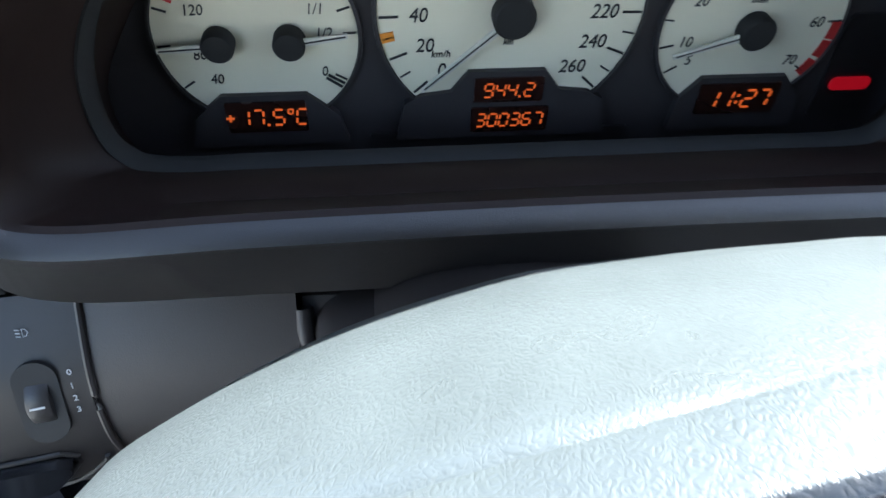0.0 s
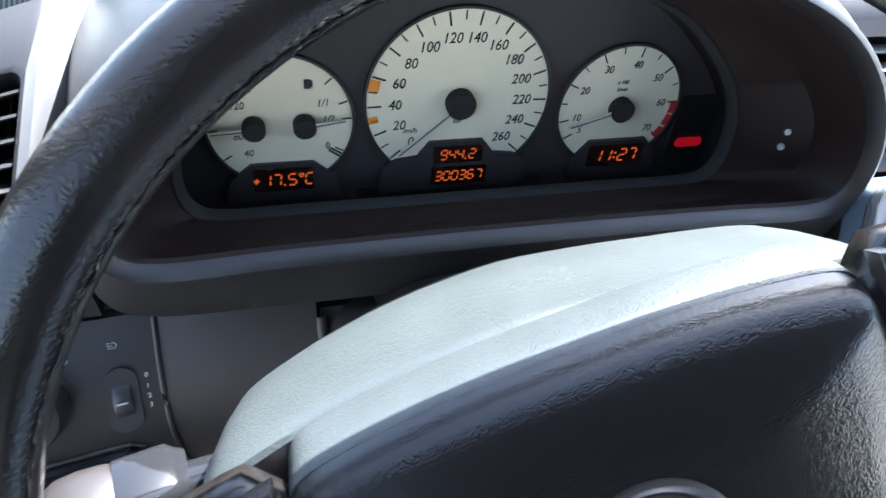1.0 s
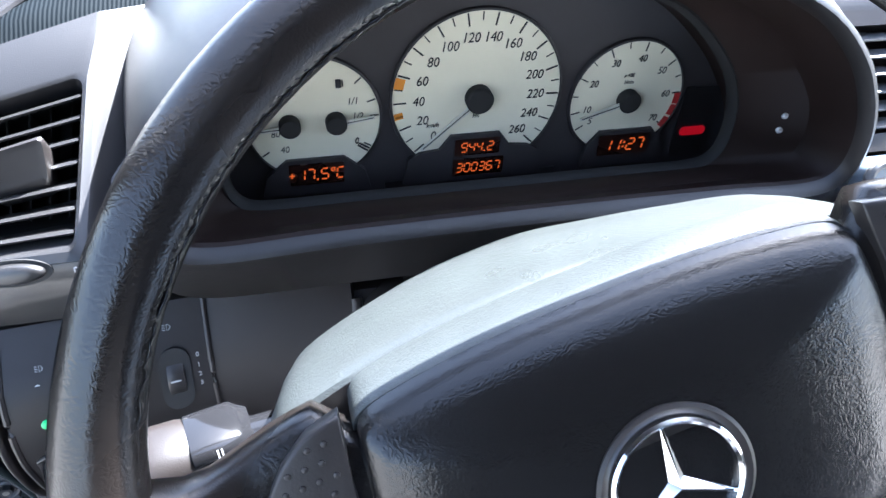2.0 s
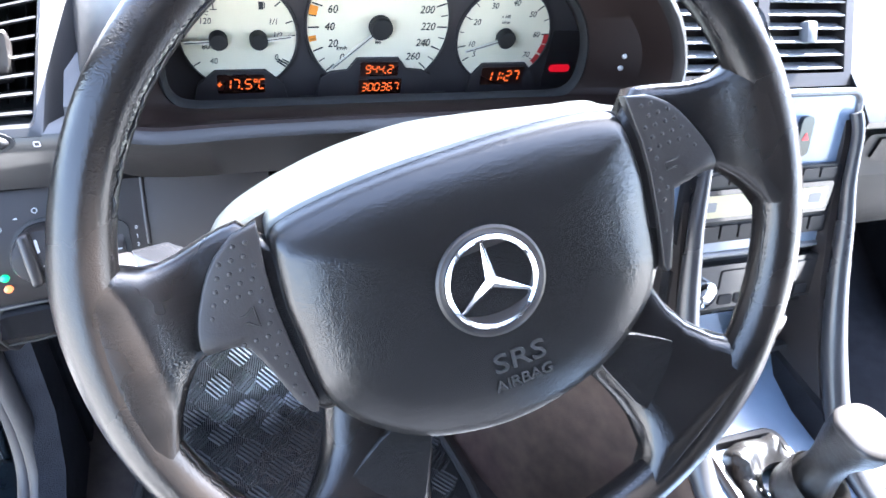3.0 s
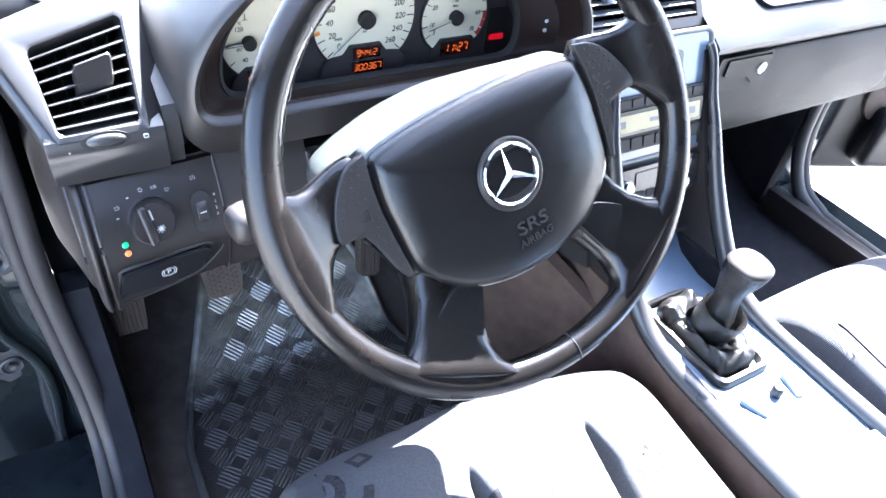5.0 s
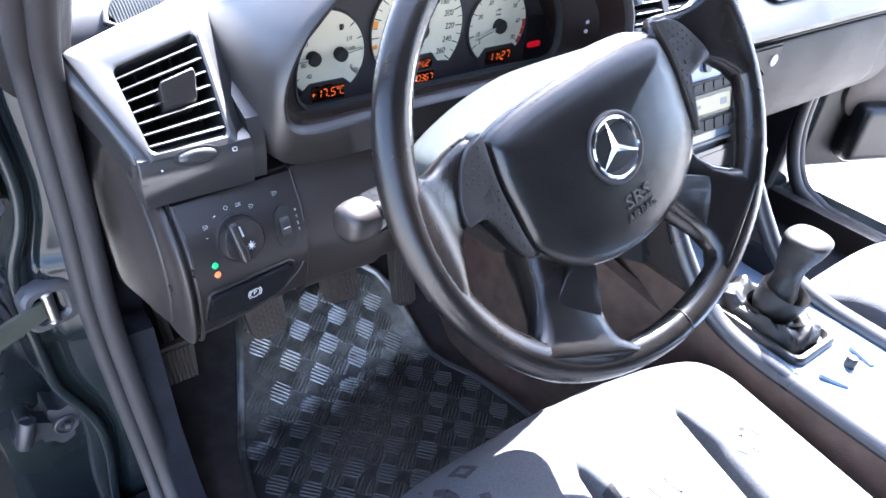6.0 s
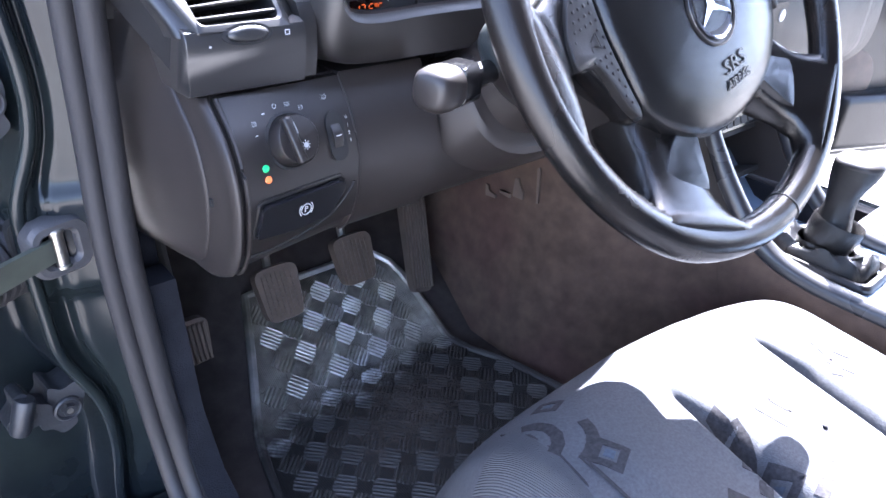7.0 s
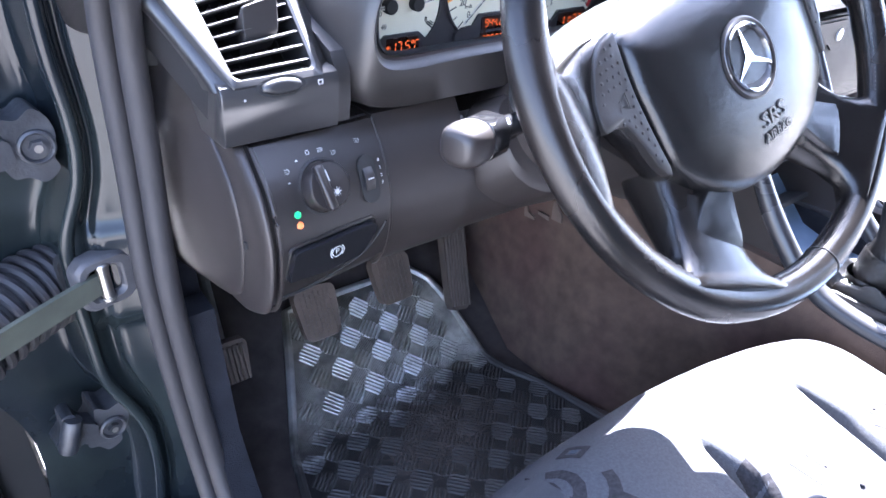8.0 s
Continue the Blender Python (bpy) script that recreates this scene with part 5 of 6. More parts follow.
part("sheet", sheet(mat_fn, 16, 40, (0, 0, -0.006)), MAT_SHEET, mat_thing, "foil-faced plate, dull and scuffed")
edge_pts = [Vector(mat_fn(0, v)) for v in np.linspace(0, 1, 24)] + [Vector(mat_fn(u, 1)) for u in np.linspace(0.06, 0.94, 8)] + [Vector(mat_fn(1, v)) for v in np.linspace(1, 0, 24)]
part("rolled_edge", tube(edge_pts, 0.006, 8), MAT_METAL, mat_thing, "rolled shiny edge")
ribs, pitch = [], 0.0335
for i in range(-9, 8):
    for j in range(0, 19):
        cx, cy = pitch * i + 0.01, pitch * (j + 0.5)
        a, b = mat_edge(cy)
        if not a + 0.016 < cx < b - 0.016 or cy > 0.50:
            continue
        turn = 45 if (i + j) % 2 else -45
        slope = math.degrees(math.atan((mat_z(cx, cy + 0.01) - mat_z(cx, cy - 0.01)) / 0.02))
        base = Matrix.Translation((cx, cy, mat_z(cx, cy))) @ pose(0, 0, 0, slope) @ pose(0, 0, 0, 0, 0, turn - 2)
        for q in range(6):
            ln = 0.0315 - 0.003 * abs(q - 2.5)
            y0 = (q - 2.5) * 0.0054
            ribs.append(loft([[base @ Vector((sx * ln / 2 * kx, y0 + dy * ky, dz * kz)) for dy, dz in ((-0.0022, 0.0), (-0.0016, 0.0014), (0.0, 0.0022), (0.0016, 0.0014), (0.0022, 0.0))] for sx, kx, ky, kz in ((-1, 1.0, 0.8, 0.0), (-1, 0.92, 1.0, 1.0), (1, 0.92, 1.0, 1.0), (1, 1.0, 0.8, 0.0))], closed=False))
rb = part("chequer_ribs", join(*ribs), MAT_METAL, mat_thing, "raised five-bar chequer pattern", smooth=False)
tagged(rb, kind="stuff")

# ---- lint on the mat ----
lint_rnd = random.Random(11)
lint = thing("lint", "matted grey-brown lint and hair on the mat", "lint", (-0.06, 0.24, 0.275), kind="stuff")
hairs = []
for i in range(1300):
    hx, hy = lint_rnd.gauss(-0.055, 0.055), lint_rnd.gauss(0.265, 0.045)
    a, r, bend = lint_rnd.uniform(0, 6.28), lint_rnd.uniform(0.008, 0.028), lint_rnd.uniform(0.8, 3.2)
    pts = []
    for k in range(6):
        q = a + bend * k / 5
        x, y = hx + r * math.cos(q), hy + r * math.sin(q)
        pts.append((x, y, mat_z(x, y) + 0.003 + 0.003 * math.sin(k + i)))
    hairs.append(tube(pts, 0.00022, 3))
part("hair", join(*hairs), LINT, lint, "tangled dull fibres", smooth=False)

# ---- seats ----
def cushion_z(dx, y):
    """Height of the cushion, dx from its middle line."""
    front = 0.0 if y < -0.05 else -0.15 * min(1.0, ((y + 0.05) / 0.130)) ** 2.6
    sag = -0.035 * max(0.0, min(1.0, (-y - 0.05) / 0.35))
    ax = abs(dx)
    bolster = (0.020 if dx < 0 else 0.000) * max(0.0, min(1.0, (ax - 0.10) / 0.08)) * max(0.0, min(1.0, (-y + 0.02) / 0.10))
    edge = -0.17 * max(0.0, (ax - (0.225 if dx < 0 else 0.176)) / 0.05) ** 2.2
    pleat = 0.0
    for c in (-0.0700, 0.0830):
        deep = 0.050 * max(0.0, min(1.0, (-y - 0.056) / 0.06))
        d = dx - c - 0.15 * (y + 0.056)
        pleat -= deep * math.exp(-(d / (0.0030 if d < 0 else 0.003 + 0.27 * deep)) ** 2)
    crown = 0.006 * (1 - (ax / 0.25) ** 2)
    return 0.527 - 0.013 * max(0.0, min(1.0, (dx + 0.02) / 0.12)) + front + sag + bolster + edge + pleat + crown


def round_front(dx):
    """How far the cushion's front edge draws back towards its corners."""
    return 0.030 * (-dx / 0.265) ** 7 if dx < 0 else 0.042 * (dx / 0.215) ** 3


# woven arcs on the cushion: middle, radius and ends
ARCS = ((-0.111, -0.097, 0.0573, 0.08, -1.22), (-0.139, -0.085, 0.094, -0.29, -1.19), (-0.097, 0.021, 0.2212, -0.96, -1.42), (-0.222, -0.023, 0.0320, 0.74, -1.38), (-0.210, -0.030, 0.0450, -0.26, -1.50), (0.020, -0.170, 0.055, 0.1, -1.2), (-0.160, -0.200, 0.050, 0.0, -1.2), (0.080, -0.090, 0.060, -0.2, -1.1))


def seat(name, label, cx):
    t = thing(name, label, "car seat", (cx, -0.2, 0.27), "front seats")
    yb = -0.56

    def fn(u, v):
        dx = -0.272 + 0.490 * u
        y = yb + (0.080 - round_front(dx) - yb) * v
        return (cx + dx, y, cushion_z(dx, y + round_front(dx)))
    part("cushion", sheet(fn, 230, 96, (0, 0, -0.012)), FABRIC, t, "ribbed grey fabric cushion with deep pleats", sharp=70)
    part("base", span(cx - 0.225, cx + 0.225, yb + 0.02, 0.015, 0.33, 0.47, 0.03, 3), PLASTIC_SMOOTH, t, "dark plastic seat base")
    part("rail", span(cx - 0.21, cx - 0.17, yb, 0.05, 0.262, 0.345, 0.004), STEEL, t)
    part("rail", span(cx + 0.17, cx + 0.21, yb, 0.05, 0.262, 0.345, 0.004), STEEL, t)
    line = [Vector((cx - 0.203 - 0.008 * math.sin(3 * s), -0.02 - 0.5 * s + 0.05, cushion_z(-0.203, -0.02 - 0.5 * s + 0.05) + 0.001)) for s in np.linspace(0.20, 1, 30)]
    part("piping", tube(line, 0.0016, 6), FABRIC_MARK, t, "dark seam beside the bolster")
    # Backrest is out of view; added to cut fill light and reflections
    bottom, crest = Vector((cx, yb - 0.01, 0.50)), Vector((cx, yb - 0.20, 1.06))
    backs = []
    for k in np.linspace(0, 1, 14):
        c = bottom.lerp(crest, float(k))
        w, d = 0.245 - 0.05 * k ** 3 - (0.05 if k > 0.97 else 0), 0.062 - 0.02 * k - (0.02 if k > 0.97 else 0)
        backs.append([c + Vector((w * math.copysign(abs(math.cos(q)) ** 0.5, math.cos(q)), d * math.copysign(abs(math.sin(q)) ** 0.6, math.sin(q)), 0)) for q in np.linspace(0, 2 * math.pi, 32, endpoint=False)])
    part("backrest", loft(backs), FABRIC, t, "unseen grey fabric backrest, added to block light from behind", sharp=70)

    def lay(x, y):
        return cx + x, y, cushion_z(x, y + round_front(x))

    def drape(quad, h=0.0005, n=8):
        """A thin woven patch laid over the cushion between four corners."""
        a, b, c, d = (Vector((*p, 0)) for p in quad)
        lift = Vector((0, 0, h))

        def fn(u, v):
            p = a.lerp(b, u).lerp(d.lerp(c, u), v)
            return Vector(lay(p.x, p.y)) + lift
        return sheet(fn, n, n, (0, 0, -h - 0.0005))

    def square(x, y, s, a):
        c, n = math.cos(a), math.sin(a)
        q = [(-s, -s), (s, -s), (s, s), (-s, s)]
        return [(x + c * i - n * j, y + n * i + c * j) for i, j in q]
    part("bolster", drape([(-0.268, -0.115), (-0.232, -0.115), (-0.206, 0.0), (-0.268, 0.0)], n=14), FABRIC_SIDE, t, "finely ribbed side panel")
    part("bolster_seam", tube([Vector(lay(x, y)) for x, y in ((-0.206, 0.012), (-0.209, -0.020), (-0.214, -0.050), (-0.222, -0.082), (-0.232, -0.115))], 0.0012, 6), FABRIC_MARK, t, "sewn edge of the side panel")
    motifs, blues = [], []
    for x, y, s, a in ((-0.011, -0.128, 0.0145, 0.15), (-0.0735, -0.166, 0.0140, 0.2), (-0.164, 0.000, 0.0105, 0.3), (-0.188, -0.078, 0.0135, 0.4), (-0.135, -0.165, 0.0140, 0.5), (0.130, -0.130, 0.0145, 0.3), (0.020, -0.230, 0.0145, 0.2), (-0.090, -0.260, 0.0140, 0.6), (0.130, -0.230, 0.0145, 0.1)):
        sq = square(x, y, s, a)
        frame_bits = []
        for k in range(4):
            p, q = Vector((*sq[k], 0)), Vector((*sq[(k + 1) % 4], 0))
            m = Vector((x, y, 0))
            frame_bits.append(drape([tuple(p.xy), tuple(q.xy), tuple((m + (q - m) * 0.5).xy), tuple((m + (p - m) * 0.5).xy)]))
        motifs.append(join(*frame_bits))
        blues.append(drape(square(x, y, s * 0.30, a)))
    for x, y, r, a0, a1 in ARCS if cx < 0.3 else ():
        arc_bits = []
        step = (a1 - a0) / 5
        for i in range(5):
            a, b, w = a0 + step * i, a0 + step * (i + 1), 0.0105
            arc_bits.append(drape([(x + r * math.cos(a), y + r * math.sin(a)), (x + r * math.cos(b), y + r * math.sin(b)), (x + (r - w) * math.cos(b), y + (r - w) * math.sin(b)), (x + (r - w) * math.cos(a), y + (r - w) * math.sin(a))], n=4))
        motifs.append(join(*arc_bits))
    for m in motifs:
        part("motif", m, FABRIC_MARK, t)
    for m in blues:
        part("motif_centre", m, FABRIC_BLUE, t, "small blue woven square")
    return t


seat("driver_seat", "grey patterned fabric driver seat cushion in sun and shade", 0.042)
passenger = seat("passenger_seat", "grey patterned fabric passenger seat cushion", 0.735)
passenger.location.y -= 0.03
passenger.location.z -= 0.01

# ---- centre console ----
console = thing("centre_console", "silver-grey centre console with swept side rails", "centre console", (0.362, 0.0, 0.5))
CX = 0.358
part("tray", join(along_x(CX - 0.078, CX + 0.086, [(-0.70, 0.47), (-0.70, 0.515), (-0.12, 0.5175), (0.06, 0.5185), (0.10, 0.530), (0.155, 0.585), (0.175, 0.57), (0.10, 0.49), (0.0, 0.47)], 0.002)), SKY_SILVER, console, "satin silver top tray")
for sgn in (-1, 1):
    x = CX + (-0.084 if sgn < 0 else 0.088)
    line = smooth_line([(x, -0.70, 0.524), (x, -0.30, 0.524), (x, -0.14, 0.524), (x, -0.05, 0.527), (x, 0.01, 0.545), (x + sgn * 0.002, 0.06, 0.592), (x + sgn * 0.003, 0.105, 0.655), (x + sgn * 0.002, 0.14, 0.72), (x - sgn * 0.001, 0.158, 0.755), (x - sgn * 0.003, 0.176, 0.797), (x - sgn * 0.007, 0.187, 0.815)], 5)
    part("side_rail", tube([p + Vector((0, 0, -0.004)) for p in line], [float(np.interp(p.z, [0.60, 0.78], [0.0125, 0.006])) for p in line], 16, flat=1.0), RAIL, console, "rounded satin side rail")
    wallp = [(p.y + 0.004, p.z - 0.010) for p in line][::-1]
    part("side_wall", along_x(x - 0.0115, x + 0.0115, [(0.40, 0.80)] + [p for p in wallp if p[1] > 0.555] + [(0.40, 0.555)], 0.0), PLASTIC, console, "dark grained flank of the stack")
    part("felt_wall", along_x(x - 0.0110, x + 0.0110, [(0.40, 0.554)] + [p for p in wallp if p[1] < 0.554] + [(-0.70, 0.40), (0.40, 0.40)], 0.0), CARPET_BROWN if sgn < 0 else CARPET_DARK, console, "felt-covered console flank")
part("split_line", span(CX - 0.078, CX + 0.086, -0.221, -0.2195, 0.516, 0.5183), BLACK, console)
part("lid", span(CX - 0.076, CX + 0.084, -0.55, -0.224, 0.51, 0.5225, 0.004, 2), SKY_SILVER, console, "smooth stowage lid")
for dx, dy, turn in ((-0.034, -0.139, 24), (0.037, -0.137, -12)):
    part("switch", box(0.011, 0.034, 0.009, pose(CX + dx, dy, 0.5185, 6, 0, turn), 0.0035, 3), SKY_SILVER, console, "small satin rocker switch")
part("switch_knob", lathe([(0.007, 0), (0.007, 0.012), (0.005, 0.015), (0.001, 0.0155)], 20, pose(CX + 0.008, -0.136, 0.516)), PLASTIC_SMOOTH, console, "small round toggle")

GX, GY = 0.350, -0.029
lever = thing("gear_lever", "manual gear lever with a worn leather knob and boot", "gear lever", (GX, GY, 0.52))
frame_rings = [[Vector((GX + x, GY + y, z)) for x, y in rounded(-w, w, -l, l, r)] for w, l, r, z in ((0.047, 0.076, 0.016, 0.516), (0.047, 0.076, 0.016, 0.523), (0.044, 0.073, 0.014, 0.527), (0.039, 0.068, 0.010, 0.527), (0.036, 0.065, 0.009, 0.522), (0.036, 0.065, 0.009, 0.512))]
part("boot_frame", loft(frame_rings, caps=False), PLASTIC_SMOOTH, lever, "raised boot frame")
rings = []
for i, (w, l, z, wob, lift) in enumerate(((0.0365, 0.0655, 0.518, 0.0, 0.0), (0.036, 0.064, 0.528, 0.001, 0.0015), (0.034, 0.060, 0.538, 0.003, 0.004), (0.030, 0.050, 0.543, 0.005, 0.007), (0.026, 0.040, 0.536, 0.006, 0.007), (0.025, 0.032, 0.530, 0.003, 0.003), (0.027, 0.028, 0.535, 0.001, 0.001), (0.029, 0.029, 0.546, 0.0, 0.0))):
    ring = []
    for q in np.linspace(0, 2 * math.pi, 72, endpoint=False):
        fold = math.sin(5 * q + 0.6 * i + 0.8) * 0.55 + math.sin(9 * q - 0.9 * i) * 0.35 + math.sin(14 * q + 1.7 * i) * 0.25
        cs, sn = math.cos(q), math.sin(q)
        k = 0.55 if i < 3 else 0.85
        ring.append(Vector((GX + (w + wob * fold) * math.copysign(abs(cs) ** k, cs), GY - 0.003 * min(i, 4) * 0 + (l + wob * fold) * math.copysign(abs(sn) ** k, sn), z + lift * fold)))
    rings.append(ring)
part("boot", loft(rings, caps=False), BOOT, lever, "folded soft leather boot", sharp=80)
COLLAR = pose(GX + 0.003, GY - 0.004, 0.546, 10, 8, 0)
part("boot_collar", lathe([(0.0270, -0.008), (0.0295, 0.0), (0.0305, 0.012), (0.0310, 0.024), (0.0300, 0.0265), (0.0285, 0.024), (0.0275, 0.010), (0.0255, 0.0)], 40, COLLAR), BOOT, lever, "stiff ring collar of the boot")
stem = []
for r, z, dx, dy, sq in ((0.019, 0.535, 0.0, 0.0, 1.0), (0.0205, 0.550, 0.001, -0.001, 1.0), (0.0215, 0.562, 0.002, -0.001, 1.0), (0.0185, 0.574, 0.004, -0.001, 1.0), (0.0155, 0.588, 0.006, -0.001, 0.95), (0.0160, 0.600, 0.008, 0.0, 0.9), (0.0190, 0.613, 0.009, -0.001, 0.85), (0.0225, 0.626, 0.010, -0.003, 0.8), (0.0245, 0.637, 0.011, -0.004, 0.8), (0.0248, 0.643, 0.0115, -0.0045, 0.8)):
    ring = []
    for q in np.linspace(0, 2 * math.pi, 40, endpoint=False):
        cs, sn = math.cos(q), math.sin(q)
        crease = 1 + 0.035 * math.sin(7 * q + 60 * z) * (1 if 0.56 < z < 0.60 else 0.2)
        ring.append(Vector((GX + dx + r * crease * 0.92 * math.copysign(abs(cs) ** sq, cs), GY + dy + r * crease * 1.08 * math.copysign(abs(sn) ** sq, sn), z + 0.10 * r * cs - 0.12 * r * sn * 0)))
    stem.append(ring)
knob = part("knob", loft(stem), BOOT, lever, "worn leather knob on a creased neck", sharp=70)
top = []
for k, dz in ((1.0, 0.0), (1.015, 0.0012), (0.99, 0.0035), (0.90, 0.0060), (0.70, 0.0080), (0.4, 0.0092), (0.1, 0.0096)):
    c = sum(stem[-1], Vector()) / 40
    top.append([c + (v - c) * k + Vector((0, 0, dz)) for v in stem[-1]])
part("knob_cap", loft(top), GRIP, knob, "smooth domed cap", sharp=70)

# ---- centre stack ----
TILT_S = 20
SF = facing((CX - 0.010, 0.170, 0.75), (1, 0, 0), (0, math.sin(radians(TILT_S)), math.cos(radians(TILT_S))))
stack = thing("centre_stack", "satin silver centre stack panel, tinted blue for reflected sky", "centre stack", SF.translation)
part("panel", prism(rounded(-0.098, 0.098, -0.068, 0.082, 0.010), -0.02, 0.0, SF, 0.003), SKY_SILVER, stack, "satin panel with rounded corners")
part("lower_panel", join(prism([(-0.098, -0.125), (0.098, -0.125), (0.098, -0.071), (-0.098, -0.071)], -0.02, -0.003, SF, 0.002)), PLASTIC, stack)
part("border", tube([SF @ Vector((x, y, 0.0)) for x, y in rounded(-0.098, 0.098, -0.068, 0.082, 0.012)], 0.0035, 8, True), GREY, stack, "raised rounded border")
part("cubby", join(prism([(-0.09, -0.185), (0.09, -0.185), (0.09, -0.128), (-0.09, -0.128)], -0.09, -0.085, SF), prism([(-0.098, -0.20), (-0.09, -0.20), (-0.09, -0.126), (-0.098, -0.126)], -0.09, -0.003, SF), prism([(0.09, -0.20), (0.098, -0.20), (0.098, -0.126), (0.09, -0.126)], -0.09, -0.003, SF), prism([(-0.09, -0.192), (0.09, -0.192), (0.09, -0.186), (-0.09, -0.186)], -0.09, -0.001, SF), prism([(-0.09, -0.132), (0.09, -0.132), (0.09, -0.126), (-0.09, -0.126)], -0.09, -0.002, SF)), BLACK, stack, "open cubby hole")
hz = part("hazard_switch", prism(rounded(0.030, 0.044, 0.025, 0.062, 0.006), 0.0, 0.005, SF, 0.002), GLOSS_BLACK, stack, "upright oval warning switch")
part("mark", prism([(0.033, 0.040), (0.041, 0.040), (0.037, 0.047)], 0.005, 0.0056, SF), RED_INK, hz)
climate = thing("climate_control", "climate control unit with a pale amber display", "climate control", SF @ Vector((0, -0.02, 0)))
part("case", prism(rounded(-0.088, 0.090, -0.052, 0.016, 0.006), 0.0, 0.006, SF, 0.002), KEY, climate, "dark control case")
part("bezel", prism(rounded(-0.080, 0.082, -0.030, 0.000, 0.004), 0.0055, 0.0085, SF, 0.001), GLOSS_BLACK, climate)
part("display", prism(rounded(-0.074, 0.076, -0.026, -0.005, 0.002), 0.008, 0.0092, SF), DISPLAY, climate, "pale amber display")
for x0, x1, y0, y1 in ((-0.066, -0.052, -0.020, -0.011), (0.054, 0.068, -0.020, -0.011), (-0.012, 0.012, -0.018, -0.013)):
    part("reading", prism(rounded(x0, x1, y0, y1, 0.001), 0.0092, 0.0095, SF), GREY, climate, "faint grey reading")
for i in range(8):
    part("button", prism(rounded(-0.082 + 0.0208 * i, -0.064 + 0.0208 * i, -0.049, -0.035, 0.002), 0.005, 0.0085, SF, 0.001), KEY, climate)
    part("button", prism(rounded(-0.082 + 0.0208 * i, -0.064 + 0.0208 * i, 0.003, 0.0135, 0.002), 0.005, 0.008, SF, 0.001), KEY, climate)
radio = thing("car_radio", "glossy car radio with a chrome volume knob", "car radio", SF @ Vector((0, -0.098, 0)))
part("face", prism(rounded(-0.089, 0.089, -0.122, -0.076, 0.004), -0.003, 0.008, SF, 0.002), GLOSS_BLACK, radio, "glossy black face")
part("fascia_strip", prism(rounded(-0.03, 0.082, -0.103, -0.082, 0.003), 0.0075, 0.0095, SF, 0.001), GLOSS_BLACK, radio, "glossy display window")
part("volume_knob", lathe([(0.014, 0.0), (0.0135, 0.012), (0.011, 0.014), (0.002, 0.0145)], 28, SF @ Matrix.Translation((-0.055, -0.099, 0.008))), CHROME, radio, "chrome volume knob")
part("red_key", prism(rounded(-0.082, -0.070, -0.090, -0.083, 0.001), 0.0075, 0.009, SF), RED_INK, radio, "red key")
part("red_key", prism(rounded(-0.082, -0.070, -0.116, -0.109, 0.001), 0.0075, 0.009, SF), RED_INK, radio, "red key")
for i in range(6):
    part("key", prism(rounded(-0.028 + 0.0185 * i, -0.013 + 0.0185 * i, -0.118, -0.108, 0.0015), 0.0075, 0.0095, SF, 0.0006), KEY, radio)

# ---- centre vents ----
VC = facing((CX + 0.004, 0.258, 0.856), (1, 0, 0), (0, math.sin(radians(34)), math.cos(radians(34))))
cvent = thing("centre_air_vent", "pair of sunlit centre air vents with pale slats", "air vent", VC.translation)
part("housing", join(prism(rounded(-0.108, 0.108, -0.042, 0.044, 0.016), -0.09, -0.046, VC, 0.004), prism([(-0.108, -0.04), (-0.098, -0.04), (-0.098, 0.04), (-0.108, 0.04)], -0.046, 0.0, VC, 0.003), prism([(0.098, -0.04), (0.108, -0.04), (0.108, 0.04), (0.098, 0.04)], -0.046, 0.0, VC, 0.003), prism([(-0.006, -0.04), (0.006, -0.04), (0.006, 0.04), (-0.006, 0.04)], -0.046, 0.0, VC, 0.002), prism([(-0.108, -0.050), (0.108, -0.050), (0.108, -0.0375), (-0.108, -0.0375)], -0.046, 0.001, VC, 0.003), prism([(-0.108, 0.0375), (0.108, 0.0375), (0.108, 0.048), (-0.108, 0.048)], -0.046, 0.001, VC, 0.003)), PLASTIC, cvent, "moulded housing")
for s in (-1, 1):
    for i in range(6):
        part("slat", box(0.090, 0.013, 0.0016, VC @ pose(s * 0.052, -0.030 + 0.0122 * i, -0.006, -56), 0.0005), GREY, cvent, "pale slat")
    part("tab", box(0.012, 0.020, 0.012, VC @ pose(s * 0.052, 0, 0.0), 0.003), GREY, cvent)

# ---- hinge pillar, seals and pillar trim on the driver's side ----
pillar = thing("hinge_pillar", "dark green painted hinge pillar with folded metal edges", "door pillar", (-0.42, 0.36, 0.5))


EDGE_Z = [0.10, 0.30, 0.37, 0.427, 0.468, 0.503, 0.585, 0.629, 0.668, 0.6945, 0.7285, 0.763, 0.82, 0.855, 0.95]
EDGE_X = [-0.408, -0.402, -0.392, -0.392, -0.404, -0.4195, -0.4207, -0.4206, -0.4176, -0.402, -0.3914, -0.3895, -0.394, -0.393, -0.390]


def edge_x(z):
    """The wavy outer edge of the pillar's face, softened."""
    return float(np.mean([np.interp(z + d, EDGE_Z, EDGE_X) for d in (-0.018, -0.009, 0.0, 0.009, 0.018)]))


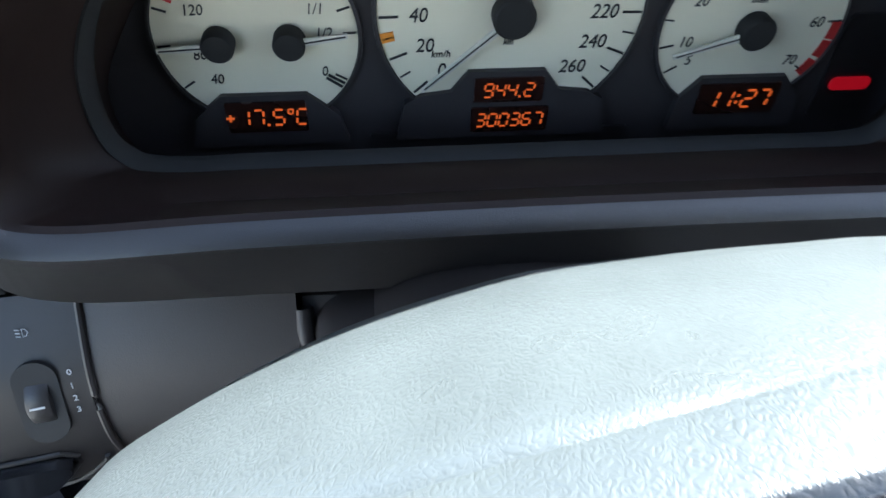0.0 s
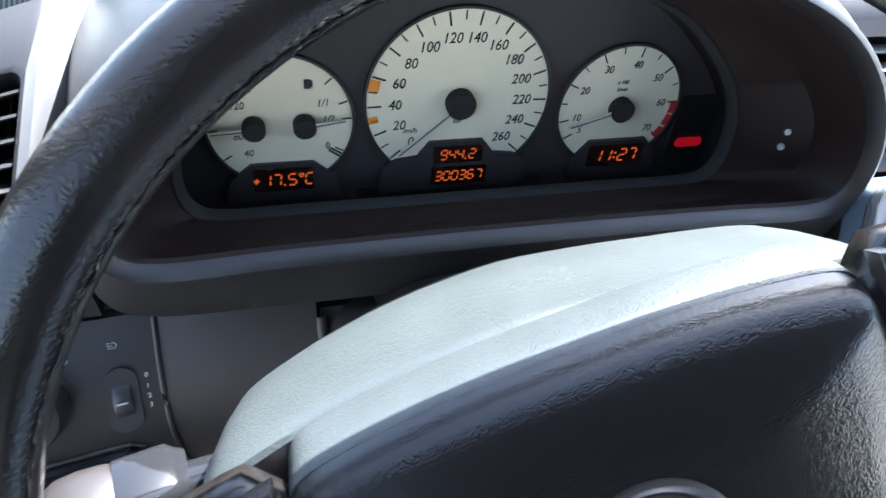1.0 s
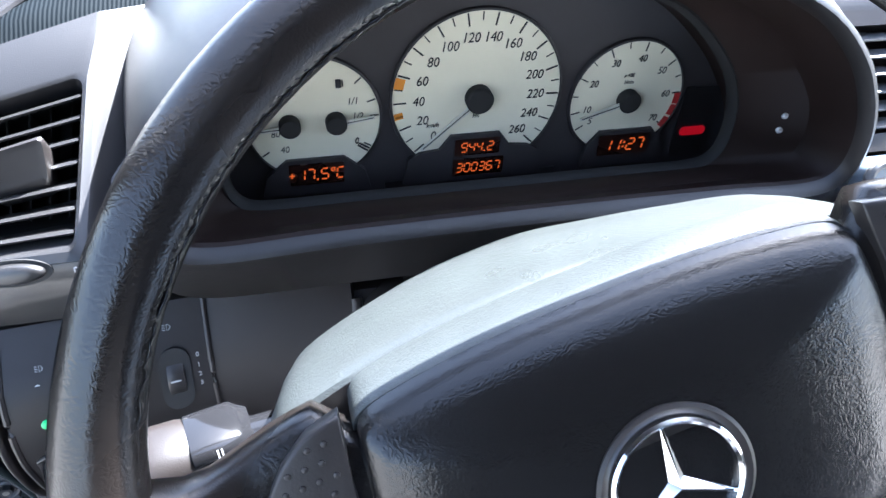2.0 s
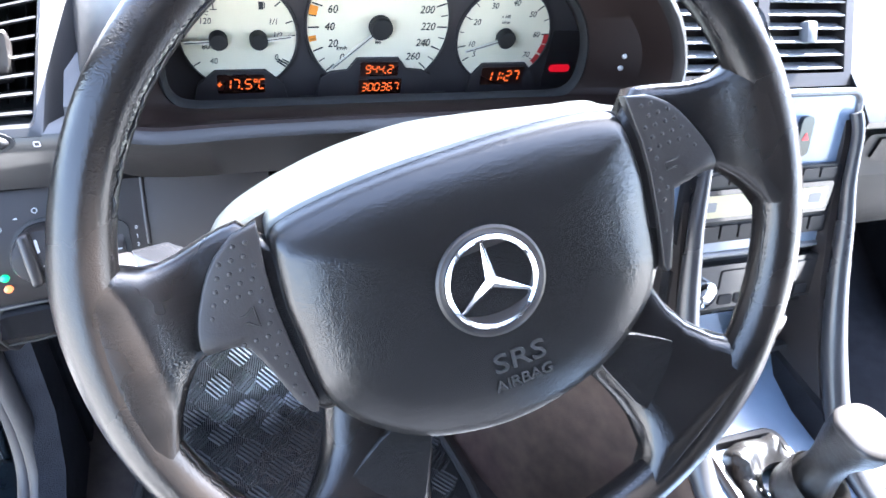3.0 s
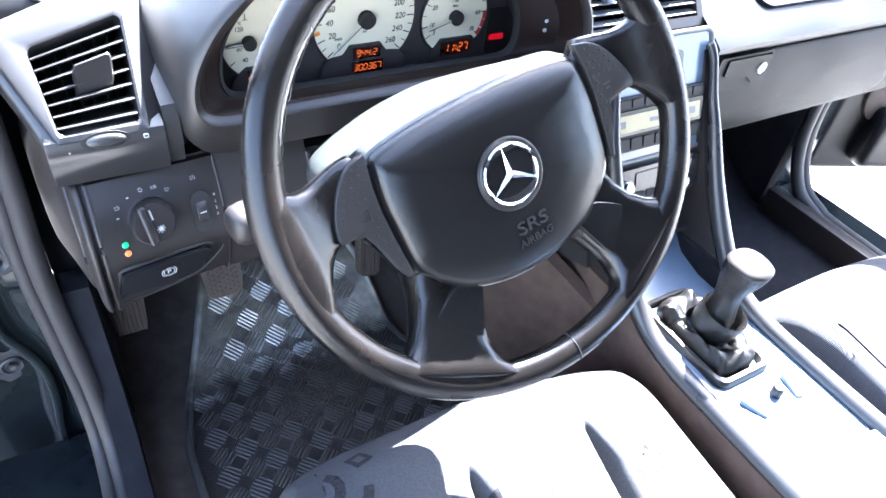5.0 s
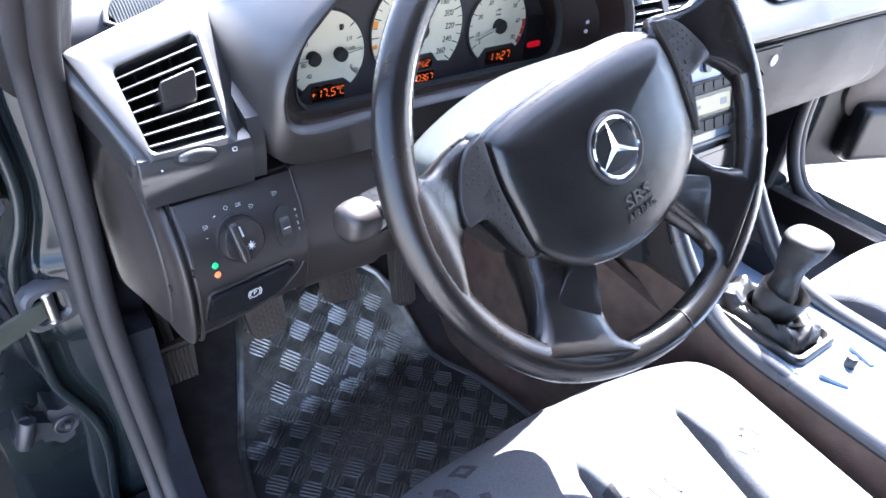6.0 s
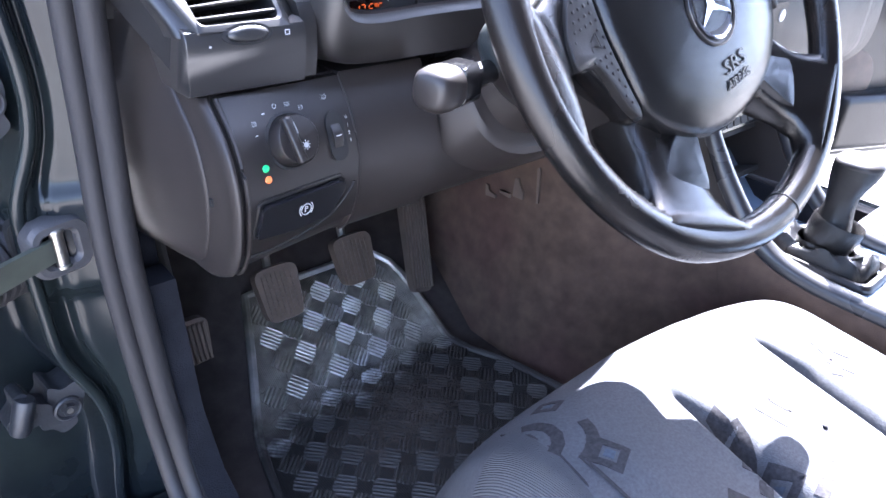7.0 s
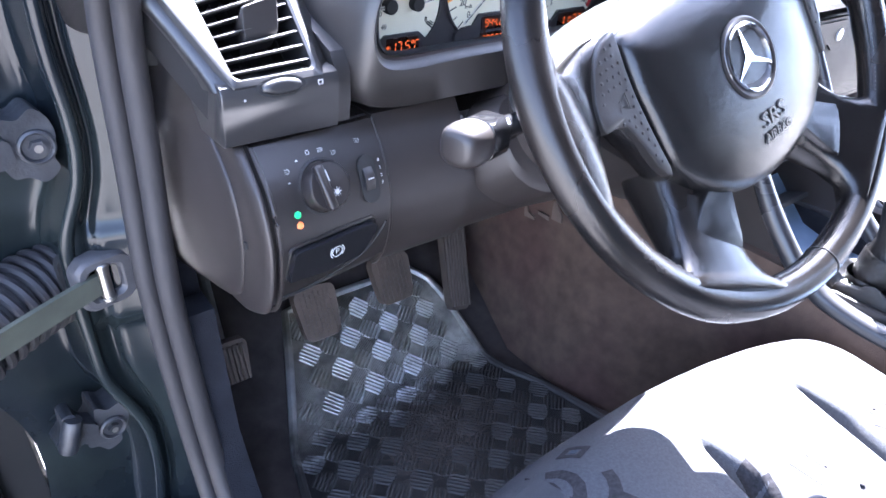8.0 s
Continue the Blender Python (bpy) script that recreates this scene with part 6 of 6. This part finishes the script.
def pillar_face(u, v):
    """u across from the seal outwards, v upwards: face, rolled edge, then the recess that holds the hinges."""
    z = 0.12 + 0.80 * v
    ex = edge_x(z)
    if u < 0.5:
        k = u / 0.5
        x = -0.350 + (ex + 0.350) * k
        y = 0.322 + 0.016 * math.sin(k * math.pi / 2)
        y += -0.007 / (1 + math.exp((z - 0.6655) / 0.0025)) + 0.009 / (1 + math.exp((z - 0.567) / 0.0025))
        y += 0.006 * math.exp(-((k - 0.80) / 0.09) ** 2)
    else:
        k = (u - 0.5) / 0.5
        x = ex - 0.105 * k ** 1.3
        y = 0.338 + 0.050 / (1 + math.exp(-(k - 0.16) / 0.04))
    return (x, y, z)


part("panel", sheet(pillar_face, 64, 160, (0, 0.02, 0)), PAINT, pillar, "glossy dark green panel", sharp=60)
part("flange", tube([Vector((edge_x(z) - 0.004, 0.3345, z)) for z in np.linspace(0.2, 0.92, 80)], 0.0062, 12), PAINT, pillar, "rounded painted flange")
part("slot_rim", tube(smooth_line([(-0.3665, 0.3345, 0.542), (-0.3725, 0.3360, 0.530), (-0.3725, 0.3360, 0.505), (-0.3690, 0.3355, 0.490), (-0.3640, 0.3340, 0.500), (-0.3630, 0.3340, 0.528)], 4, True), 0.0022, 8, True), PAINT, pillar, "pressed rim of a drain slot")
part("fender_inside", span(-0.62, -0.50, 0.40, 0.44, 0.05, 0.92, 0.01), BLACK, pillar, "dark wing cavity")

for (hx, hy, hz), turn, size in (((-0.422, 0.352, 0.744), 0, 1.0), ((-0.429, 0.350, 0.437), -20, 0.92)):
    HF = facing((hx, hy, hz), (1, 0.12, 0), (0, 0, 1)) @ pose(0, 0, 0, 0, 0, turn) @ Matrix.Diagonal((size, size, 1, 1))
    o = smooth_line([(-0.022, 0.027, 0), (-0.008, 0.024, 0), (0.004, 0.031, 0), (0.014, 0.022, 0), (0.017, 0.006, 0), (0.012, -0.010, 0), (0.014, -0.022, 0), (0.002, -0.031, 0), (-0.010, -0.024, 0), (-0.021, -0.022, 0), (-0.026, -0.004, 0), (-0.020, 0.010, 0)], 4, True)
    h = part("door_hinge", prism([(p.x, p.y) for p in o], -0.03, 0.005, HF, 0.003, 3), GREASE, pillar, "grimy bolted door hinge")
    part("boss", lathe([(0.0150, 0.003), (0.0145, 0.0075), (0.0125, 0.0090), (0.0110, 0.0075), (0.0105, 0.0060), (0.002, 0.0060)], 24, HF @ Matrix.Translation((0.001, 0.000, 0))), GREASE, h, "raised round boss")
    part("bolt", prism([(0.0068 * math.cos(q), 0.0068 * math.sin(q)) for q in np.linspace(0, 2 * math.pi, 6, endpoint=False)], 0.005, 0.0115, HF @ Matrix.Translation((0.001, 0.000, 0)), 0.0008), GREASE, h, "six-sided bolt head")
    part("socket", lathe([(0.0034, 0.0100), (0.0034, 0.0118), (0.0006, 0.0118)], 12, HF @ Matrix.Translation((0.001, 0.000, 0))), STEEL, h, "bright bolt socket")
    arm = smooth_line([(-0.018, 0.010, 0), (-0.034, 0.016, 0), (-0.046, 0.030, 0), (-0.056, 0.026, 0), (-0.052, 0.010, 0), (-0.058, -0.006, 0), (-0.046, -0.020, 0), (-0.030, -0.012, 0), (-0.018, -0.010, 0)], 3, True)
    part("arm", prism([(p.x, p.y) for p in arm], -0.012, 0.010, HF, 0.003, 2), GREASE, h, "cast hinge arm")
    part("knuckle", lathe([(0.009, -0.020), (0.010, -0.017), (0.010, 0.017), (0.009, 0.020)], 18, HF @ pose(-0.046, 0.006, 0.012, 90)), GREASE, h, "hinge knuckle")
    part("pin_hole", lathe([(0.0055, 0.010), (0.0055, 0.0106), (0.0005, 0.0106)], 14, HF @ pose(-0.036, 0.002, 0)), BLACK, h, "dark open hole")

strap = thing("door_check_strap", "olive metal door check strap in a grey bracket", "door check", (-0.40, 0.33, 0.62))
BF = facing((-0.400, 0.325, 0.621), (1, 0.25, 0), (0, 0, 1))
o, i_ = rounded(-0.026, 0.026, -0.026, 0.026, 0.014), rounded(-0.015, 0.012, -0.014, 0.014, 0.006)
br = bmesh.new()
rows = [[br.verts.new((x, y, z)) for x, y in line] for line, z in ((o, -0.020), (o, 0.003), (rounded(-0.023, 0.023, -0.023, 0.023, 0.012), 0.007), (rounded(-0.018, 0.015, -0.017, 0.017, 0.007), 0.007), (i_, 0.003), (i_, -0.015))]
for a, b in zip(rows, rows[1:]):
    for i in range(len(a)):
        br.faces.new((a[i], a[(i + 1) % len(a)], b[(i + 1) % len(a)], b[i]))
br.transform(BF)
part("bracket", br, BRACKET, strap, "cast grey bracket")
part("pin", lathe([(0.0055, -0.019), (0.0068, -0.018), (0.0068, -0.0155), (0.0055, -0.015), (0.0055, 0.015), (0.0068, 0.0155), (0.0068, 0.018), (0.0055, 0.019)], 18, BF @ pose(-0.002, 0.0, 0.003, 90)), STEEL, strap, "bare pin")
part("strap", loft([[Vector(p) + Vector((0, 0, s * hh)) + Vector((0, q * 0.003, 0)) for s, q in ((-1, -1), (1, -1), (1, 1), (-1, 1))] for p, hh in (((-0.406, 0.320, 0.621), 0.010), ((-0.44, 0.300, 0.622), 0.0105), ((-0.50, 0.262, 0.624), 0.0105), ((-0.60, 0.20, 0.627), 0.0105))]), OLIVE, strap, "flat olive strap")
part("gasket", prism(rounded(-0.030, 0.034, -0.028, 0.028, 0.010), -0.024, -0.016, BF, 0.002), BLACK, strap)

bel = thing("wiring_bellows", "black ribbed rubber bellows for the door wiring", "wiring bellows", (-0.44, 0.38, 0.60))
bp = smooth_line([(-0.415, 0.385, 0.60), (-0.45, 0.37, 0.602), (-0.50, 0.34, 0.596), (-0.55, 0.31, 0.58)], 10)
part("sleeve", tube(bp, 0.034, 20), BLACK, bel, "inner rubber sleeve")
for i in range(1, len(bp) - 1, 2):
    d = (bp[i + 1] - bp[i - 1]).normalized()
    a = d.cross(Vector((0, 0, 1))).normalized()
    b = d.cross(a)
    part("rib", tube([bp[i] + 0.035 * (math.cos(q) * a + math.sin(q) * b) for q in np.linspace(0, 2 * math.pi, 28, endpoint=False)], 0.0048, 8, True), SEAL, bel, "rubber rib")

seal = thing("door_seal", "grey double-lipped rubber door seal", "door seal", (-0.35, 0.3, 0.6))
for off, r in (((0.001, 0), 0.0105), ((-0.014, 0.012), 0.0092)):
    line = smooth_line([(-0.345 + off[0], 0.05 + off[1], 1.06), (-0.348 + off[0], 0.21 + off[1], 0.93), (-0.349 + off[0], 0.272 + off[1], 0.86), (-0.352 + off[0], 0.290 + off[1], 0.73), (-0.357 + off[0], 0.290 + off[1], 0.62), (-0.354 + off[0], 0.290 + off[1], 0.50), (-0.350 + off[0], 0.278 + off[1], 0.39), (-0.350 + off[0], 0.235 + off[1], 0.325), (-0.352 + off[0], 0.12, 0.305), (-0.352 + off[0], -0.3, 0.302), (-0.352 + off[0], -0.7, 0.302)], 6)
    part("lip", tube(line, r, 12), SEAL, seal, "soft grey rubber lip")

sill = thing("door_sill", "dark sill trim along the door opening", "door sill", (-0.38, -0.1, 0.28), kind="structure")
part("trim", along_x(-0.345, -0.318, [(-0.75, 0.24), (-0.75, 0.335), (0.20, 0.335), (0.25, 0.36), (0.285, 0.42), (0.30, 0.57), (0.335, 0.57), (0.335, 0.24)], 0.006, 2), CARPET_DARK, sill, "carpeted kick trim")
part("sill", span(-0.50, -0.346, -0.75, 0.33, 0.12, 0.288, 0.012, 3), PAINT, sill, "painted sill")

apillar = thing("windscreen_pillar", "dark grey trimmed windscreen pillar", "windscreen pillar", (-0.35, 0.3, 0.9))
part("trim", loft([[Vector(c) + Vector((0.030 * math.cos(q), 0.040 * math.sin(q), 0.012 * math.sin(q))) for q in np.linspace(0, 2 * math.pi, 16, endpoint=False)] for c in ((-0.352, 0.355, 0.842), (-0.352, 0.325, 0.875), (-0.350, 0.265, 0.93), (-0.345, 0.17, 1.00), (-0.325, 0.02, 1.10), (-0.29, -0.16, 1.22))]), PLASTIC_SOFT, apillar, "padded dark pillar trim")
apr = thing("windscreen_pillar", "dark grey trimmed windscreen pillar", "windscreen pillar", (1.07, 0.3, 0.9))
part("trim", loft([[Vector((0.72 - c[0], c[1], c[2])) + Vector((0.030 * math.cos(q), 0.040 * math.sin(q), 0.012 * math.sin(q))) for q in np.linspace(0, 2 * math.pi, 16, endpoint=False)] for c in ((-0.352, 0.355, 0.842), (-0.352, 0.325, 0.875), (-0.350, 0.265, 0.93), (-0.345, 0.17, 1.00), (-0.325, 0.02, 1.10), (-0.29, -0.16, 1.22))]), PLASTIC_SOFT, apr, "padded dark pillar trim")

# ---- passenger side door opening ----
pseal = thing("door_seal", "dark rubber door seal round the far door opening", "door seal", (1.07, 0.3, 0.5))
for off in (0.0, 0.022):
    line = smooth_line([(1.072 + off, 0.235, 0.86), (1.072 + off, 0.30, 0.74), (1.075 + off, 0.335, 0.60), (1.078 + off, 0.335, 0.46), (1.08 + off, 0.30, 0.36), (1.082 + off, 0.24, 0.315), (1.084 + off, 0.10, 0.30), (1.085 + off, -0.7, 0.30)], 6)
    part("lip", tube(line, 0.014, 10), SEAL, pseal)
psill = thing("door_sill", "dark sill trim of the far door opening", "door sill", (1.1, -0.1, 0.28), kind="structure")
part("trim", span(1.04, 1.075, -0.75, 0.33, 0.24, 0.325, 0.008), PLASTIC, psill)
part("sill", span(1.075, 1.22, -0.75, 0.36, 0.12, 0.285, 0.012, 3), PAINT, psill, "painted sill")
ppil = thing("hinge_pillar", "dark far hinge pillar", "door pillar", (1.14, 0.38, 0.5))
part("panel", span(1.085, 1.22, 0.36, 0.42, 0.1, 0.88, 0.01), PAINT, ppil)
pdoor = thing("car_door", "open passenger door with dark moulded trim and speaker", "car door", (1.3, 0.35, 0.5))
DM = pose(1.24, 0.42, 0.0, 0, 0, -22)
part("shell", box(0.95, 0.10, 0.62, DM @ Matrix.Translation((0.475, 0.05, 0.58)), 0.02, 3), PAINT, pdoor, "green painted door shell")
part("trim_panel", box(0.90, 0.03, 0.58, DM @ Matrix.Translation((0.48, -0.015, 0.58)), 0.02, 3), DASH_PAD, pdoor, "moulded trim panel")
part("map_pocket", box(0.60, 0.07, 0.15, DM @ Matrix.Translation((0.42, -0.05, 0.40)), 0.025, 3), DASH_PAD, pdoor, "moulded map pocket")
part("speaker", lathe([(0.075, 0), (0.075, 0.010), (0.068, 0.014), (0.0, 0.012)], 36, DM @ pose(0.16, -0.03, 0.50, 90)), RUBBER, pdoor, "round speaker grille")
part("armrest", box(0.50, 0.08, 0.06, DM @ Matrix.Translation((0.52, -0.06, 0.66)), 0.02, 3), DASH_PAD, pdoor, "padded armrest")


# ---- open door on the driver's side ----
ddoor = thing("car_door", "wide open driver door with dark moulded trim", "car door", (-0.55, 0.40, 0.5))
DD = pose(-0.545, 0.425, 0.0, 0, 0, 198)
part("shell", box(1.05, 0.10, 0.66, DD @ Matrix.Translation((0.53, 0.0, 0.58)), 0.02, 3), PAINT, ddoor, "dark green painted door shell")
part("trim_panel", box(1.00, 0.03, 0.58, DD @ Matrix.Translation((0.54, 0.066, 0.60)), 0.012, 3), PLASTIC_SOFT, ddoor, "dark moulded trim panel")
part("armrest", box(0.55, 0.07, 0.06, DD @ Matrix.Translation((0.55, 0.11, 0.68)), 0.02, 3), PLASTIC_SOFT, ddoor, "padded armrest")
